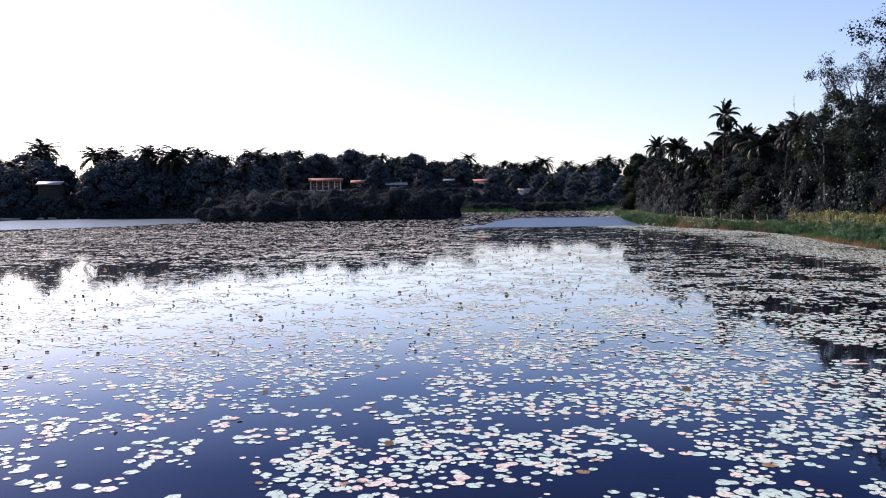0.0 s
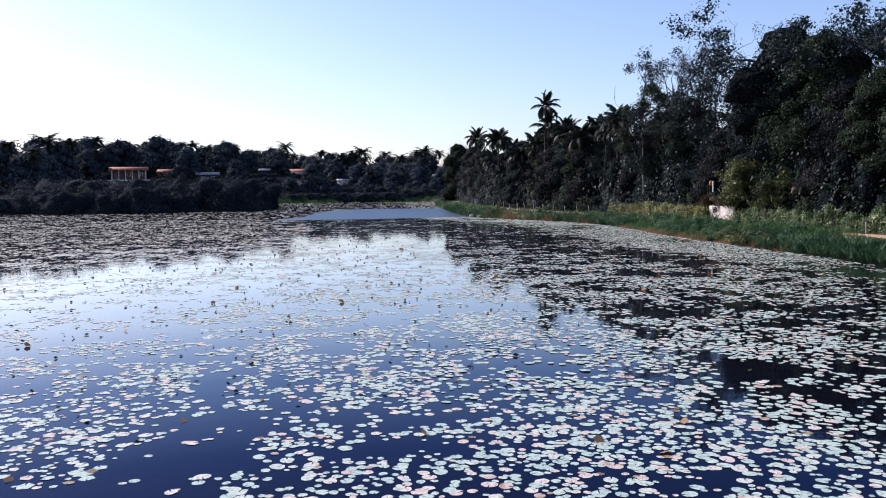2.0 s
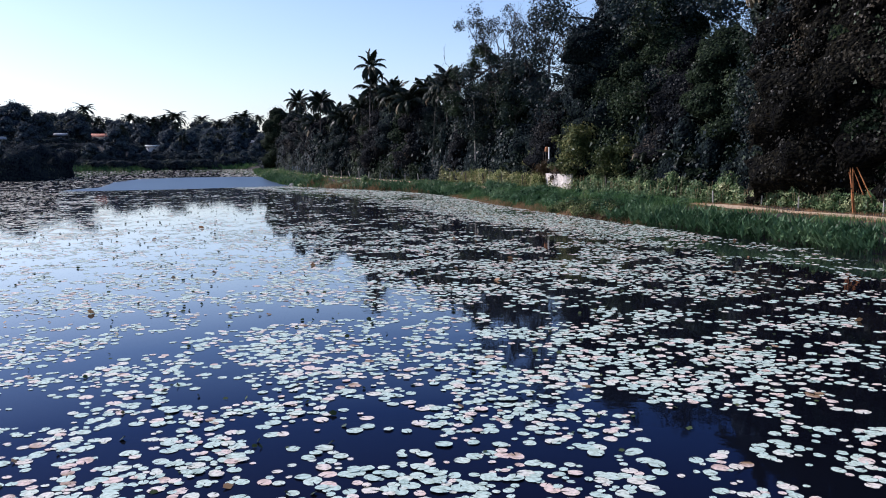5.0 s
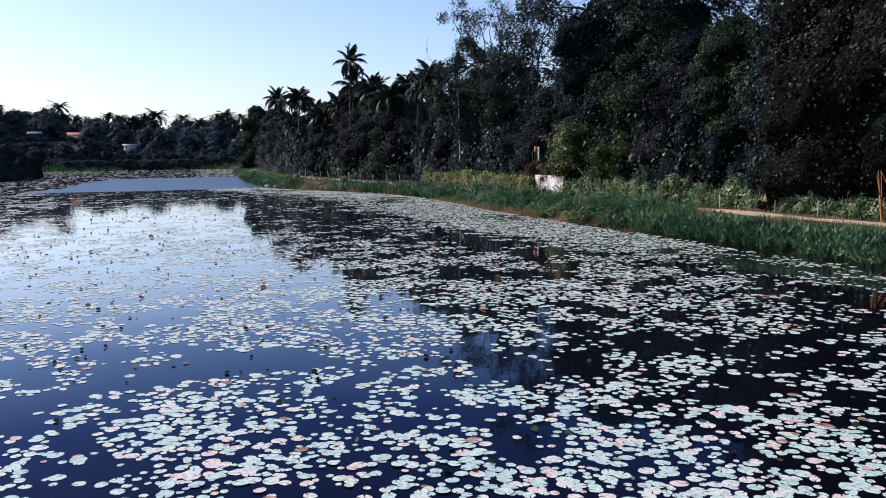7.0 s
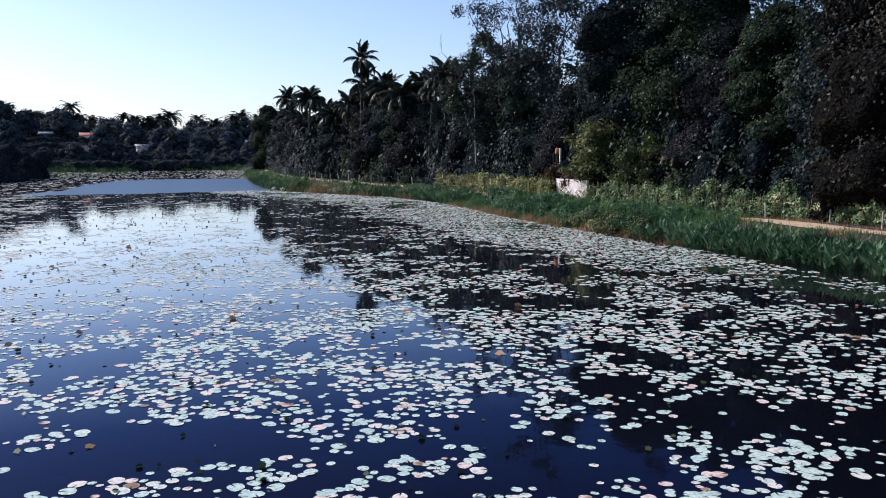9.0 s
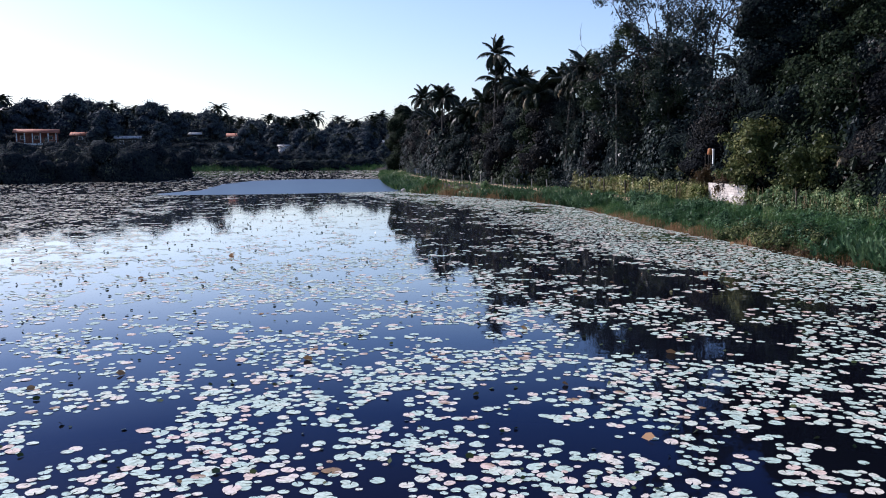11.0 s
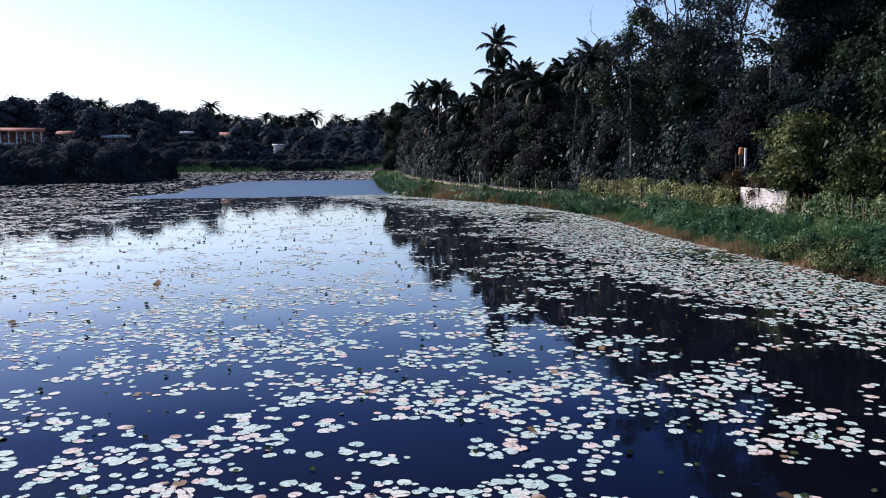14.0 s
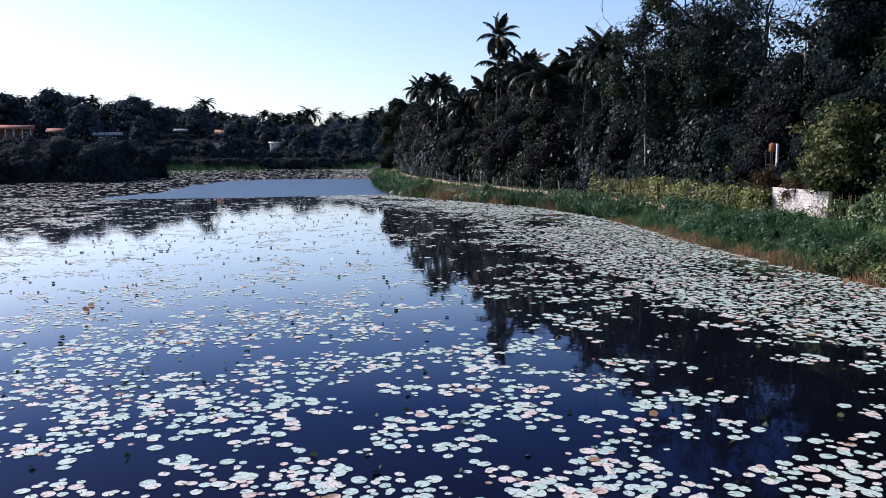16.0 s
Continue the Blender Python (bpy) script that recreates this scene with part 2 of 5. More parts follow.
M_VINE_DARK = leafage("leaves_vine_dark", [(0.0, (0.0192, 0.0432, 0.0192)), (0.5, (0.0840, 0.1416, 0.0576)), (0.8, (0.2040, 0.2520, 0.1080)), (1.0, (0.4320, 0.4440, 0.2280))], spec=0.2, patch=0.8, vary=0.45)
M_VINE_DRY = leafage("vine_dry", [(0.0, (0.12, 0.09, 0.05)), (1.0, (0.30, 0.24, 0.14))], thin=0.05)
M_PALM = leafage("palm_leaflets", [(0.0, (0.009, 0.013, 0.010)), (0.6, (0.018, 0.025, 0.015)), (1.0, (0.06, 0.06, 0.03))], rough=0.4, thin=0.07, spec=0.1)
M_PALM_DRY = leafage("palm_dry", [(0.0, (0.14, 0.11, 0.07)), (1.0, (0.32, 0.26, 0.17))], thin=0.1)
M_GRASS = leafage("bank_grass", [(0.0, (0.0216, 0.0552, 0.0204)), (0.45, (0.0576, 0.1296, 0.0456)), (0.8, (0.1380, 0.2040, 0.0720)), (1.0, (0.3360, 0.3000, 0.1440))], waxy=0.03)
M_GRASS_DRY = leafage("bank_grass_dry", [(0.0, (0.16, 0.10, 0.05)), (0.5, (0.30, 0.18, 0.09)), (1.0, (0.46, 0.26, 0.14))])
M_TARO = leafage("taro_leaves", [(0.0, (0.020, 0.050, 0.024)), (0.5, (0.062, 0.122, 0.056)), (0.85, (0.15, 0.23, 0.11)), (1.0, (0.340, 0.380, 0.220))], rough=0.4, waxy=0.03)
# leaf tones again, mostly darkened: the crowns' inner shade put into the colour
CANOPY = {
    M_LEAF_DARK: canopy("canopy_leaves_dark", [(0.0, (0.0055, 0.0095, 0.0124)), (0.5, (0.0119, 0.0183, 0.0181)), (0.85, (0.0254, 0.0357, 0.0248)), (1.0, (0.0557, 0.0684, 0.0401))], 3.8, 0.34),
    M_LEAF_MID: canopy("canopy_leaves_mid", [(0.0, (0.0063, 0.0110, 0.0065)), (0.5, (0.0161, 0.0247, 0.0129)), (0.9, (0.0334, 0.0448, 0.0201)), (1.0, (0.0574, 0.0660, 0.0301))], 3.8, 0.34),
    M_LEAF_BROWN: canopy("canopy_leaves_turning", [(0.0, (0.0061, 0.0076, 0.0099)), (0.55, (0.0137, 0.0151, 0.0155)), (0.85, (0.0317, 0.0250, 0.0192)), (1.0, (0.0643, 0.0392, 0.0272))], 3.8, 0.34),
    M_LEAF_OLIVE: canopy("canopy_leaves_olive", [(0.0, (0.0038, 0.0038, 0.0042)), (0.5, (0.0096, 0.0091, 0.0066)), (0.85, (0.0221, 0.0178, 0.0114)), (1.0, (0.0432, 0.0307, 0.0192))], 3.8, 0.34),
    # the far haze tint again, put into the inner mass
    M_LEAF_HAZE: canopy("canopy_leaves_far_hazed", [(0.0, (0.0202, 0.0269, 0.0404)), (0.6, (0.0472, 0.0606, 0.0650)), (1.0, (0.1459, 0.1516, 0.1010))], 1.5, 0.5),
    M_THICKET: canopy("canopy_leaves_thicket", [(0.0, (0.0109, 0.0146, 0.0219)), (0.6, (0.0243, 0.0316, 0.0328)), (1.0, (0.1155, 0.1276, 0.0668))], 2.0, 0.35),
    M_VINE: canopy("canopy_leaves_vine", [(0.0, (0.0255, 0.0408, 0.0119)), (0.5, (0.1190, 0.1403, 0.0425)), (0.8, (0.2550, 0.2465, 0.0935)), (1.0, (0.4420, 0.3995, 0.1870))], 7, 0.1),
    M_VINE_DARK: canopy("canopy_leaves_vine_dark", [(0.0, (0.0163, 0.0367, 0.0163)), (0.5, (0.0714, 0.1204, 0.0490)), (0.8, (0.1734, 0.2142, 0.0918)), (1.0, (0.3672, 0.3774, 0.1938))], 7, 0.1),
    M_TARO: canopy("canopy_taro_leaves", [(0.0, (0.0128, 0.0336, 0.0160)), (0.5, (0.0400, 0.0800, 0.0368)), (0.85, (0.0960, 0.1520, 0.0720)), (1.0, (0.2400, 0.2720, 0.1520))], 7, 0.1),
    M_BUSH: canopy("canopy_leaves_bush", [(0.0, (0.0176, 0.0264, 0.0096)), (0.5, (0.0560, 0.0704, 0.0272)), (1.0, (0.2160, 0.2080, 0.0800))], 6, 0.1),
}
M_BARK = surface("bark", (0.02, 0.017, 0.014), (0.055, 0.046, 0.038), 9.0, 1.2, 0.9)
M_BARK_PALE = surface("bark_pale", (0.22, 0.20, 0.17), (0.40, 0.37, 0.33), 9.0, 1.5, 0.85)
M_PALM_BARK = surface("palm_bark", (0.035, 0.03, 0.025), (0.09, 0.078, 0.066), 7.0, 1.0, 0.9)
M_WOODPOST = surface("old_wood_post", (0.05, 0.04, 0.03), (0.12, 0.10, 0.08), 12.0, 2.0, 0.9)
M_CANE = surface("dry_cane", (0.36, 0.12, 0.035), (0.55, 0.22, 0.07), 12.0, 2.0, 0.7)
M_BLOCK = surface("painted_block", (0.70, 0.61, 0.54), (0.86, 0.79, 0.72), 7.0, 1.3, 0.85, stain=0.55)
M_MORTAR = surface("mortar", (0.22, 0.18, 0.16), (0.32, 0.28, 0.25), 12.0, 1.0, 0.95)
M_POST = surface("grey_post", (0.32, 0.30, 0.27), (0.52, 0.49, 0.45), 10.0, 1.5, 0.85)
M_WHITE = surface("white_render", (0.62, 0.60, 0.57), (0.78, 0.76, 0.73), 4.0, 0.6, 0.85, stain=0.8)
M_TILE = surface("clay_tile", (0.30, 0.09, 0.05), (0.46, 0.17, 0.10), 5.0, 0.7, 0.8, stain=0.7)
M_SHEET = surface("roof_sheet", (0.24, 0.25, 0.26), (0.42, 0.43, 0.45), 3.0, 0.5, 0.45, stain=0.75)
M_TERRA = surface("terracotta_wall", (0.22, 0.075, 0.045), (0.32, 0.12, 0.07), 4.0, 0.6, 0.85)
M_DARKGLASS = surface("dark_opening", (0.012, 0.012, 0.014), (0.02, 0.02, 0.022), 3.0, 0.5, 0.25)
# unseen walls under far roofs, coloured near-black like the shade there
M_WALL_DARK = surface("dark_wall", (0.02, 0.016, 0.013), (0.05, 0.04, 0.03), 4.0, 0.5, 0.8)
M_BLUE = surface("blue_post", (0.12, 0.20, 0.30), (0.20, 0.30, 0.42), 8.0, 1.0, 0.7)


# ---- mesh helpers ----
def mesh_np(name, verts, faces, mats, slot=None):
    """One mesh from arrays; faces is a list of index arrays, each of one face size; slot gives each array's material."""
    me = bpy.data.meshes.new(name)
    verts = np.asarray(verts, dtype=np.float32).reshape(-1, 3)
    arrays = [np.asarray(f, dtype=np.int32) for f in faces if len(f)]
    loops = np.concatenate([f.ravel() for f in arrays])
    sizes = np.concatenate([np.full(len(f), f.shape[1], dtype=np.int32) for f in arrays])
    starts = np.concatenate([[0], np.cumsum(sizes)[:-1]]).astype(np.int32)
    me.vertices.add(len(verts))
    me.vertices.foreach_set("co", verts.ravel())
    me.loops.add(len(loops))
    me.loops.foreach_set("vertex_index", loops)
    me.polygons.add(len(sizes))
    me.polygons.foreach_set("loop_start", starts)
    for m in mats if isinstance(mats, (list, tuple)) else [mats]:
        me.materials.append(m)
    if slot is not None:
        me.polygons.foreach_set("material_index", np.concatenate([np.full(len(f), s, dtype=np.int32) for f, s in zip(arrays, slot)]))
    me.update(calc_edges=True)
    return me


def smooth(me):
    me.polygons.foreach_set("use_smooth", np.ones(len(me.polygons), dtype=bool))
    return me


def thing(name, data, label, category, group="", kind="", loc=(0, 0, 0)):
    ob = tagged(new(name, data), label, category, group, kind)
    ob.location = loc
    return ob


def part(name, data, parent, label="", loc=None):
    ob = new(name, data)
    ob.parent = parent
    if loc is not None:
        ob.location = loc
    if label:
        tagged(ob, label)
    return ob


def tube(points, radii, sides=6):
    """Vertices and quads of a round bar along a line of points."""
    pts = np.asarray(points, dtype=float)
    n = len(pts)
    d = np.gradient(pts, axis=0)
    d /= np.linalg.norm(d, axis=1)[:, None] + 1e-9
    ref = np.where(np.abs(d[:, 2:3]) > 0.9, np.array([[1.0, 0, 0]]), np.array([[0, 0, 1.0]]))
    u = np.cross(d, ref)
    u /= np.linalg.norm(u, axis=1)[:, None] + 1e-9
    w = np.cross(d, u)
    a = np.linspace(0, 2 * np.pi, sides, endpoint=False)
    ring = u[:, None] * np.cos(a)[None, :, None] + w[:, None] * np.sin(a)[None, :, None]
    v = (pts[:, None] + ring * np.asarray(radii)[:, None, None]).reshape(-1, 3)
    i = np.arange(n - 1)[:, None] * sides
    j = np.arange(sides)[None]
    k = (j + 1) % sides
    f = np.stack([i + j, i + k, i + sides + k, i + sides + j], axis=-1).reshape(-1, 4)
    return v, f


class Stock:
    """Collects pieces that make up one mesh."""
    def __init__(self):
        self.v, self.f, self.n = [], {}, 0

    def add(self, v, f, slot=0):
        v, f = np.asarray(v, dtype=float).reshape(-1, 3), np.asarray(f)
        self.f.setdefault((slot, f.shape[1]), []).append(f + self.n)
        self.v.append(v)
        self.n += len(v)

    def mesh(self, name, mats):
        keys = sorted(self.f)
        return mesh_np(name, np.concatenate(self.v), [np.concatenate(self.f[k]) for k in keys], mats, [k[0] for k in keys])


def unit(v):
    return v / (np.linalg.norm(v, axis=-1, keepdims=True) + 1e-9)


def leaf_quads(rng, centres, size, up=0.4, ratio=0.55, spread=0.35, out=None, firm=1.3):
    """Diamond-shaped leaves at the centres, turned every way, leaning face up by 'up'."""
    n = len(centres)
    nor = unit(rng.normal(size=(n, 3)) + np.array([0, 0, up * 2.0]) + (0 if out is None else out * firm))
    along = unit(np.cross(nor, rng.normal(size=(n, 3))))
    side = np.cross(nor, along)
    s = (size * (1 + spread * rng.normal(size=n)).clip(0.45, 1.8))[:, None]
    c = np.asarray(centres)
    bend = nor * s * 0.12
    v = np.stack([c - along * s * 0.5, c + side * s * ratio * 0.5 + bend, c + along * s * 0.5, c - side * s * ratio * 0.5 + bend], axis=1)
    return v.reshape(-1, 3), np.arange(n * 4).reshape(-1, 4)


def leaf_tris(rng, centres, size, up=0.4, ratio=0.7, spread=0.35, out=None, firm=1.3):
    """Small pointed leaves for crowns seen from afar, leaning outwards."""
    v, f = leaf_quads(rng, centres, size, up, ratio, spread, out, firm)
    q = v.reshape(-1, 4, 3)
    low = q[:, 0] * 0.75 + q[:, 2] * 0.25
    half = (q[:, 1] - q[:, 3]) * 0.5
    return np.stack([low - half, low + half, q[:, 2]], axis=1).reshape(-1, 3), np.arange(len(q) * 3).reshape(-1, 3)


def box(x0, y0, z0, x1, y1, z1):
    v = [(x, y, z) for z in (z0, z1) for y in (y0, y1) for x in (x0, x1)]
    f = [(0, 2, 3, 1), (4, 5, 7, 6), (0, 1, 5, 4), (2, 6, 7, 3), (0, 4, 6, 2), (1, 3, 7, 5)]
    return v, f


def bevel_box(name, sx, sy, sz, mat, bevel=0.01):
    """A box standing on z = 0 with its edges taken off."""
    bm = bmesh.new()
    bmesh.ops.create_cube(bm, size=1, matrix=Matrix.Translation((0, 0, sz / 2)) @ Matrix.Diagonal((sx, sy, sz, 1)))
    bmesh.ops.bevel(bm, geom=bm.edges[:], offset=bevel, segments=1, affect="EDGES")
    me = bpy.data.meshes.new(name)
    bm.to_mesh(me)
    bm.free()
    me.materials.append(mat)
    return me


# ---- ground, water and path ----
SHORE = [(39, -90), (38.5, 46), (39.5, 60), (40, 75), (41, 87), (43, 98), (44, 108), (43, 120), (39, 130), (35.8, 139), (35.2, 147), (36.5, 160), (38.5, 175),
         (40.5, 188), (43, 205), (47, 230), (52, 255), (57, 279), (53, 286), (32, 289), (8, 286), (-6, 283), (-11, 262), (-1, 240), (4, 222), (-2, 207),
         (-11, 200), (-24, 196), (-37, 197), (-53, 212), (-60, 234), (-64, 249), (-97, 251), (-128, 246), (-210, 240), (-290, 150), (-290, -90)]
PATH = [(46, 20), (46, 56), (46.4, 66), (46.9, 90), (47.0, 104), (46.6, 114), (45.4, 126), (44.0, 140), (43.2, 158), (43.9, 178), (46.0, 198), (49, 216), (54, 232), (62, 246)]
shore = np.array(SHORE, dtype=float)


def lake_distance(x, y):
    """Metres from the shore line: above 0 on land, below 0 on the water."""
    x, y = np.asarray(x, dtype=float), np.asarray(y, dtype=float)
    p = np.stack([x, y], axis=-1)
    best, inside = np.full(x.shape, 1e9), np.zeros(x.shape, dtype=bool)
    for a, b in zip(shore, np.roll(shore, -1, axis=0)):
        ab = b - a
        t = (((p - a) @ ab) / (ab @ ab)).clip(0, 1)
        best = np.minimum(best, np.linalg.norm(p - a - t[..., None] * ab, axis=-1))
        cross = (a[1] > y) != (b[1] > y)
        xi = a[0] + (y - a[1]) / (b[1] - a[1] + 1e-12) * ab[0]
        inside ^= cross & (x < xi)
    return np.where(inside, -best, best)


def step01(v):
    v = np.clip(v, 0, 1)
    return v * v * (3 - 2 * v)


def height(x, y):
    x, y = np.asarray(x, dtype=float), np.asarray(y, dtype=float)
    d = lake_distance(x, y)
    bank = np.where(d < 0, np.maximum(d * 0.35, -1.6), 1.05 * step01(d / 4.5) + 0.3 * step01((d - 8) / 20))
    west = step01((40 - x) / 30)
    hill = step01((y - 252) / 75) * (7.5 * west + 2.5 * (1 - west)) * step01((d - 4) / 40)
    mound = 2.2 * np.exp(-(((x + 25) / 26) ** 2 + ((y - 212) / 12) ** 2)) * step01(d / 6)
    east = step01((x - 60) / 80) * 4.0 * step01(d / 20)
    wave = (np.sin(x * 0.31 + 1.3) * np.cos(y * 0.27) + 0.6 * np.sin(x * 0.83 + y * 0.61)) * 0.05 * step01(d / 3)
    return bank + hill + mound + east + wave


def grid(xs, ys):
    gx, gy = np.meshgrid(xs, ys, indexing="ij")
    nx, ny = gx.shape
    i = np.arange(nx - 1)[:, None] * ny + np.arange(ny - 1)[None]
    return gx, gy, np.stack([i, i + ny, i + ny + 1, i + 1], axis=-1).reshape(-1, 4)


xs = np.concatenate([np.linspace(-2600, -320, 12), np.arange(-300, -80, 12), np.arange(-72, 30, 4), np.arange(32, 60, 1.0), np.arange(62, 120, 5), np.linspace(140, 2600, 14)])
ys = np.concatenate([np.linspace(-2600, -140, 10), np.arange(-110, 20, 8), np.arange(22, 180, 1.5), np.arange(182, 300, 3), np.arange(305, 420, 8), np.linspace(450, 3600, 14)])
gx, gy, gf = grid(xs, ys)
ground = thing("ground", smooth(mesh_np("ground", np.stack([gx, gy, height(gx, gy)], axis=-1), [gf], M_GROUND)),
               "brown earth banks and low hills round a lake", "ground", kind="structure")

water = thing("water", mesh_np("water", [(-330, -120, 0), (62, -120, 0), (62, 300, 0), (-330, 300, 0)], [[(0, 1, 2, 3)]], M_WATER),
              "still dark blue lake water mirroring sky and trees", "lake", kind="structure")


def ripple_sheet(name, rim, seed):
    """Wind-ruffled water just above the still sheet, with an uneven rim."""
    r = np.random.default_rng(seed)
    pts = np.array(rim, dtype=float)
    nxt = np.roll(pts, -1, axis=0)
    out = []
    for a, b in zip(pts, nxt):
        k = max(2, int(np.linalg.norm(b - a) / 2))
        s = np.linspace(0, 1, k, endpoint=False)[:, None]
        out.append(a + (b - a) * s + r.normal(size=(k, 2)) * [0.5, 0.35])
    out = np.concatenate(out)
    v = np.concatenate([out, np.full((len(out), 1), 0.006)], axis=1)
    return thing(name, mesh_np(name, v, [np.arange(len(v))[None]], M_RIPPLE), "pale wind-ruffled open water free of lily pads", "lake", kind="structure")


POOL = [(2, 143.5), (16, 142), (30, 144), (36.5, 146), (37.5, 160), (39.5, 175), (41.5, 190), (42, 199), (27, 203), (17, 198), (11.5, 180), (8, 158)]
CHANNEL = [(-290, 20), (-150, 95), (-84, 158), (-66, 171), (-53, 205), (-61, 236), (-65, 250), (-98, 252), (-128, 247), (-210, 241), (-291, 151)]
ripple_sheet("water_pool", POOL, 1)
ripple_sheet("water_channel", CHANNEL, 2)


def inside(x, y, rim):
    c = False
    for (ax, ay), (bx, by) in zip(rim, rim[1:] + rim[:1]):
        if (ay > y) != (by > y) and x < ax + (y - ay) / (by - ay) * (bx - ax):
            c = not c
    return c


def along(points, spacing):
    p = np.array(points, dtype=float)
    s = np.concatenate([[0], np.cumsum(np.linalg.norm(np.diff(p, axis=0), axis=1))])
    q = np.arange(0, s[-1], spacing)
    # a soft curve through the points
    c = np.stack([np.interp(q, s, p[:, k]) for k in range(2)], axis=1)
    ker = np.hanning(15)
    ker /= ker.sum()
    pad = np.pad(c, ((7, 7), (0, 0)), mode="edge")
    return np.stack([np.convolve(pad[:, k], ker, mode="valid") for k in range(2)], axis=1)


def path_mesh():
    c = along(PATH, 0.8)
    d = unit(np.gradient(c, axis=0))
    nrm = np.stack([d[:, 1], -d[:, 0]], axis=1)
    rng = np.random.default_rng(5)
    lanes = np.array([-1.0, -0.6, -0.2, 0.2, 0.6, 1.0])
    wid = 1.05 + 0.25 * np.convolve(rng.normal(size=len(c)), np.ones(6) / 6, mode="same")
    p = c[:, None] + nrm[:, None] * lanes[None, :, None] * wid[:, None, None]
    z = height(p[..., 0], p[..., 1]) + 0.06 - 0.05 * np.abs(lanes)[None] ** 3
    v = np.concatenate([p, z[..., None]], axis=-1)
    n, k = v.shape[:2]
    i = np.arange(n - 1)[:, None] * k + np.arange(k - 1)[None]
    return smooth(mesh_np("path", v, [np.stack([i, i + 1, i + k + 1, i + k], axis=-1).reshape(-1, 4)], M_PATH))


path = thing("path", path_mesh(), "sandy pink footpath along the lake bank", "path", kind="structure")


def kerb_mesh():
    """A low pale bank wall along the west shore, in slightly uneven lengths."""
    rng = np.random.default_rng(3)
    st = Stock()
    x = -214.0
    while x < -66:
        w = rng.uniform(4, 9)
        y = float(np.interp(x + w / 2, [-210, -128, -97, -64], [240.6, 246.6, 251.6, 249.6])) + 0.3
        h = rng.uniform(0.45, 0.62)
        v, f = box(x, y - 0.2, -0.3, x + w - 0.05, y + 0.2, h)
        st.add(v, f)
        x += w + (rng.uniform(0.5, 3) if rng.random() < 0.25 else 0)
    return st.mesh("kerb", M_POST)


kerb = thing("kerb", kerb_mesh(), "low pale bank wall along the lake's west shore", "wall", kind="structure")


# ---- trees ----
def branch_line(rng, start, way, length, bend=0.25, lift=0.1, steps=5):
    pts, d = [np.array(start, dtype=float)], unit(np.array(way, dtype=float))
    for _ in range(steps):
        d = unit(d + rng.normal(size=3) * bend / steps ** 0.5 + np.array([0, 0, lift / steps]))
        pts.append(pts[-1] + d * length / steps)
    return np.array(pts), d


def skeleton(rng, tall, wide, fork=0.35, limbs=6, twigs=5, girth=0.017, bend=0.5, lite=False):
    """Trunk and limbs as bars; returns the wood and the twig ends with their branch directions."""
    wood, ends = Stock(), []
    sa, sb, sc = (5, 3, 3) if lite else (8, 6, 4)
    trunk, d = branch_line(rng, (0, 0, -0.3), (rng.normal() * 0.06, rng.normal() * 0.06, 1), tall * 0.72, 0.18, 0.2, 8)
    r0 = tall * girth
    wood.add(*tube(trunk, r0 * np.linspace(1.15, 0.35, len(trunk)), sa))
    for k in range(limbs):
        f = fork + (0.95 - fork) * (k + rng.random() * 0.7) / limbs
        i = min(int(f * 8), 7)
        base = trunk[i] + (trunk[i + 1] - trunk[i]) * (f * 8 - i)
        a = k * 2.4 + rng.normal() * 0.4
        out = wide * (1.05 - 0.55 * f) * rng.uniform(0.8, 1.15)
        lift = rng.uniform(0.35, 0.95) + f * 0.5
        line, dd = branch_line(rng, base, (math.cos(a), math.sin(a), lift), out * 1.15, bend, 0.35, 6)
        wood.add(*tube(line, r0 * (0.5 - 0.25 * f) * np.linspace(1, 0.25, len(line)), sb))
        for j in range(twigs):
            g = 0.3 + 0.7 * (j + rng.random()) / twigs
            q = min(int(g * 6), 5)
            b2 = line[q] + (line[q + 1] - line[q]) * (g * 6 - q)
            w2 = unit(rng.normal(size=3) * 0.9 + unit(line[-1] - line[0]) * 0.7 + np.array([0, 0, 0.35]))
            tw, d3 = branch_line(rng, b2, w2, out * rng.uniform(0.25, 0.5), bend, 0.2, 4)
            wood.add(*tube(tw, r0 * 0.13 * np.linspace(1, 0.3, len(tw)), sc))
            ends += [tw[-1], tw[2]]
        ends.append(line[-1])
    ends.append(trunk[-1])
    return wood, np.array(ends)


def clumps(rng, ends, per, size, puff, drop=0.0, up=0.4):
    """Leaves in loose puffs round the twig ends."""
    keep = ends[rng.random(len(ends)) >= drop]
    k = np.repeat(np.arange(len(keep)), per)
    rad = puff * rng.uniform(0.6, 1.3, size=len(keep))[k]
    off = unit(rng.normal(size=(len(k), 3))) * (rng.random(len(k)) ** 0.5 * rad)[:, None] * np.array([1.1, 1.1, 0.72])
    v, f = leaf_tris(rng, keep[k] + off, size, up, out=unit(off), firm=2.2)
    if per < 35:
        return v, f
    q = np.repeat(np.arange(len(keep)), 14)
    w, g = leaf_tris(rng, keep[q] + unit(rng.normal(size=(len(q), 3))) * puff * 0.3, puff * 0.2, 0.2, 0.8)
    return np.concatenate([v, w]), np.concatenate([f, g + len(v)])


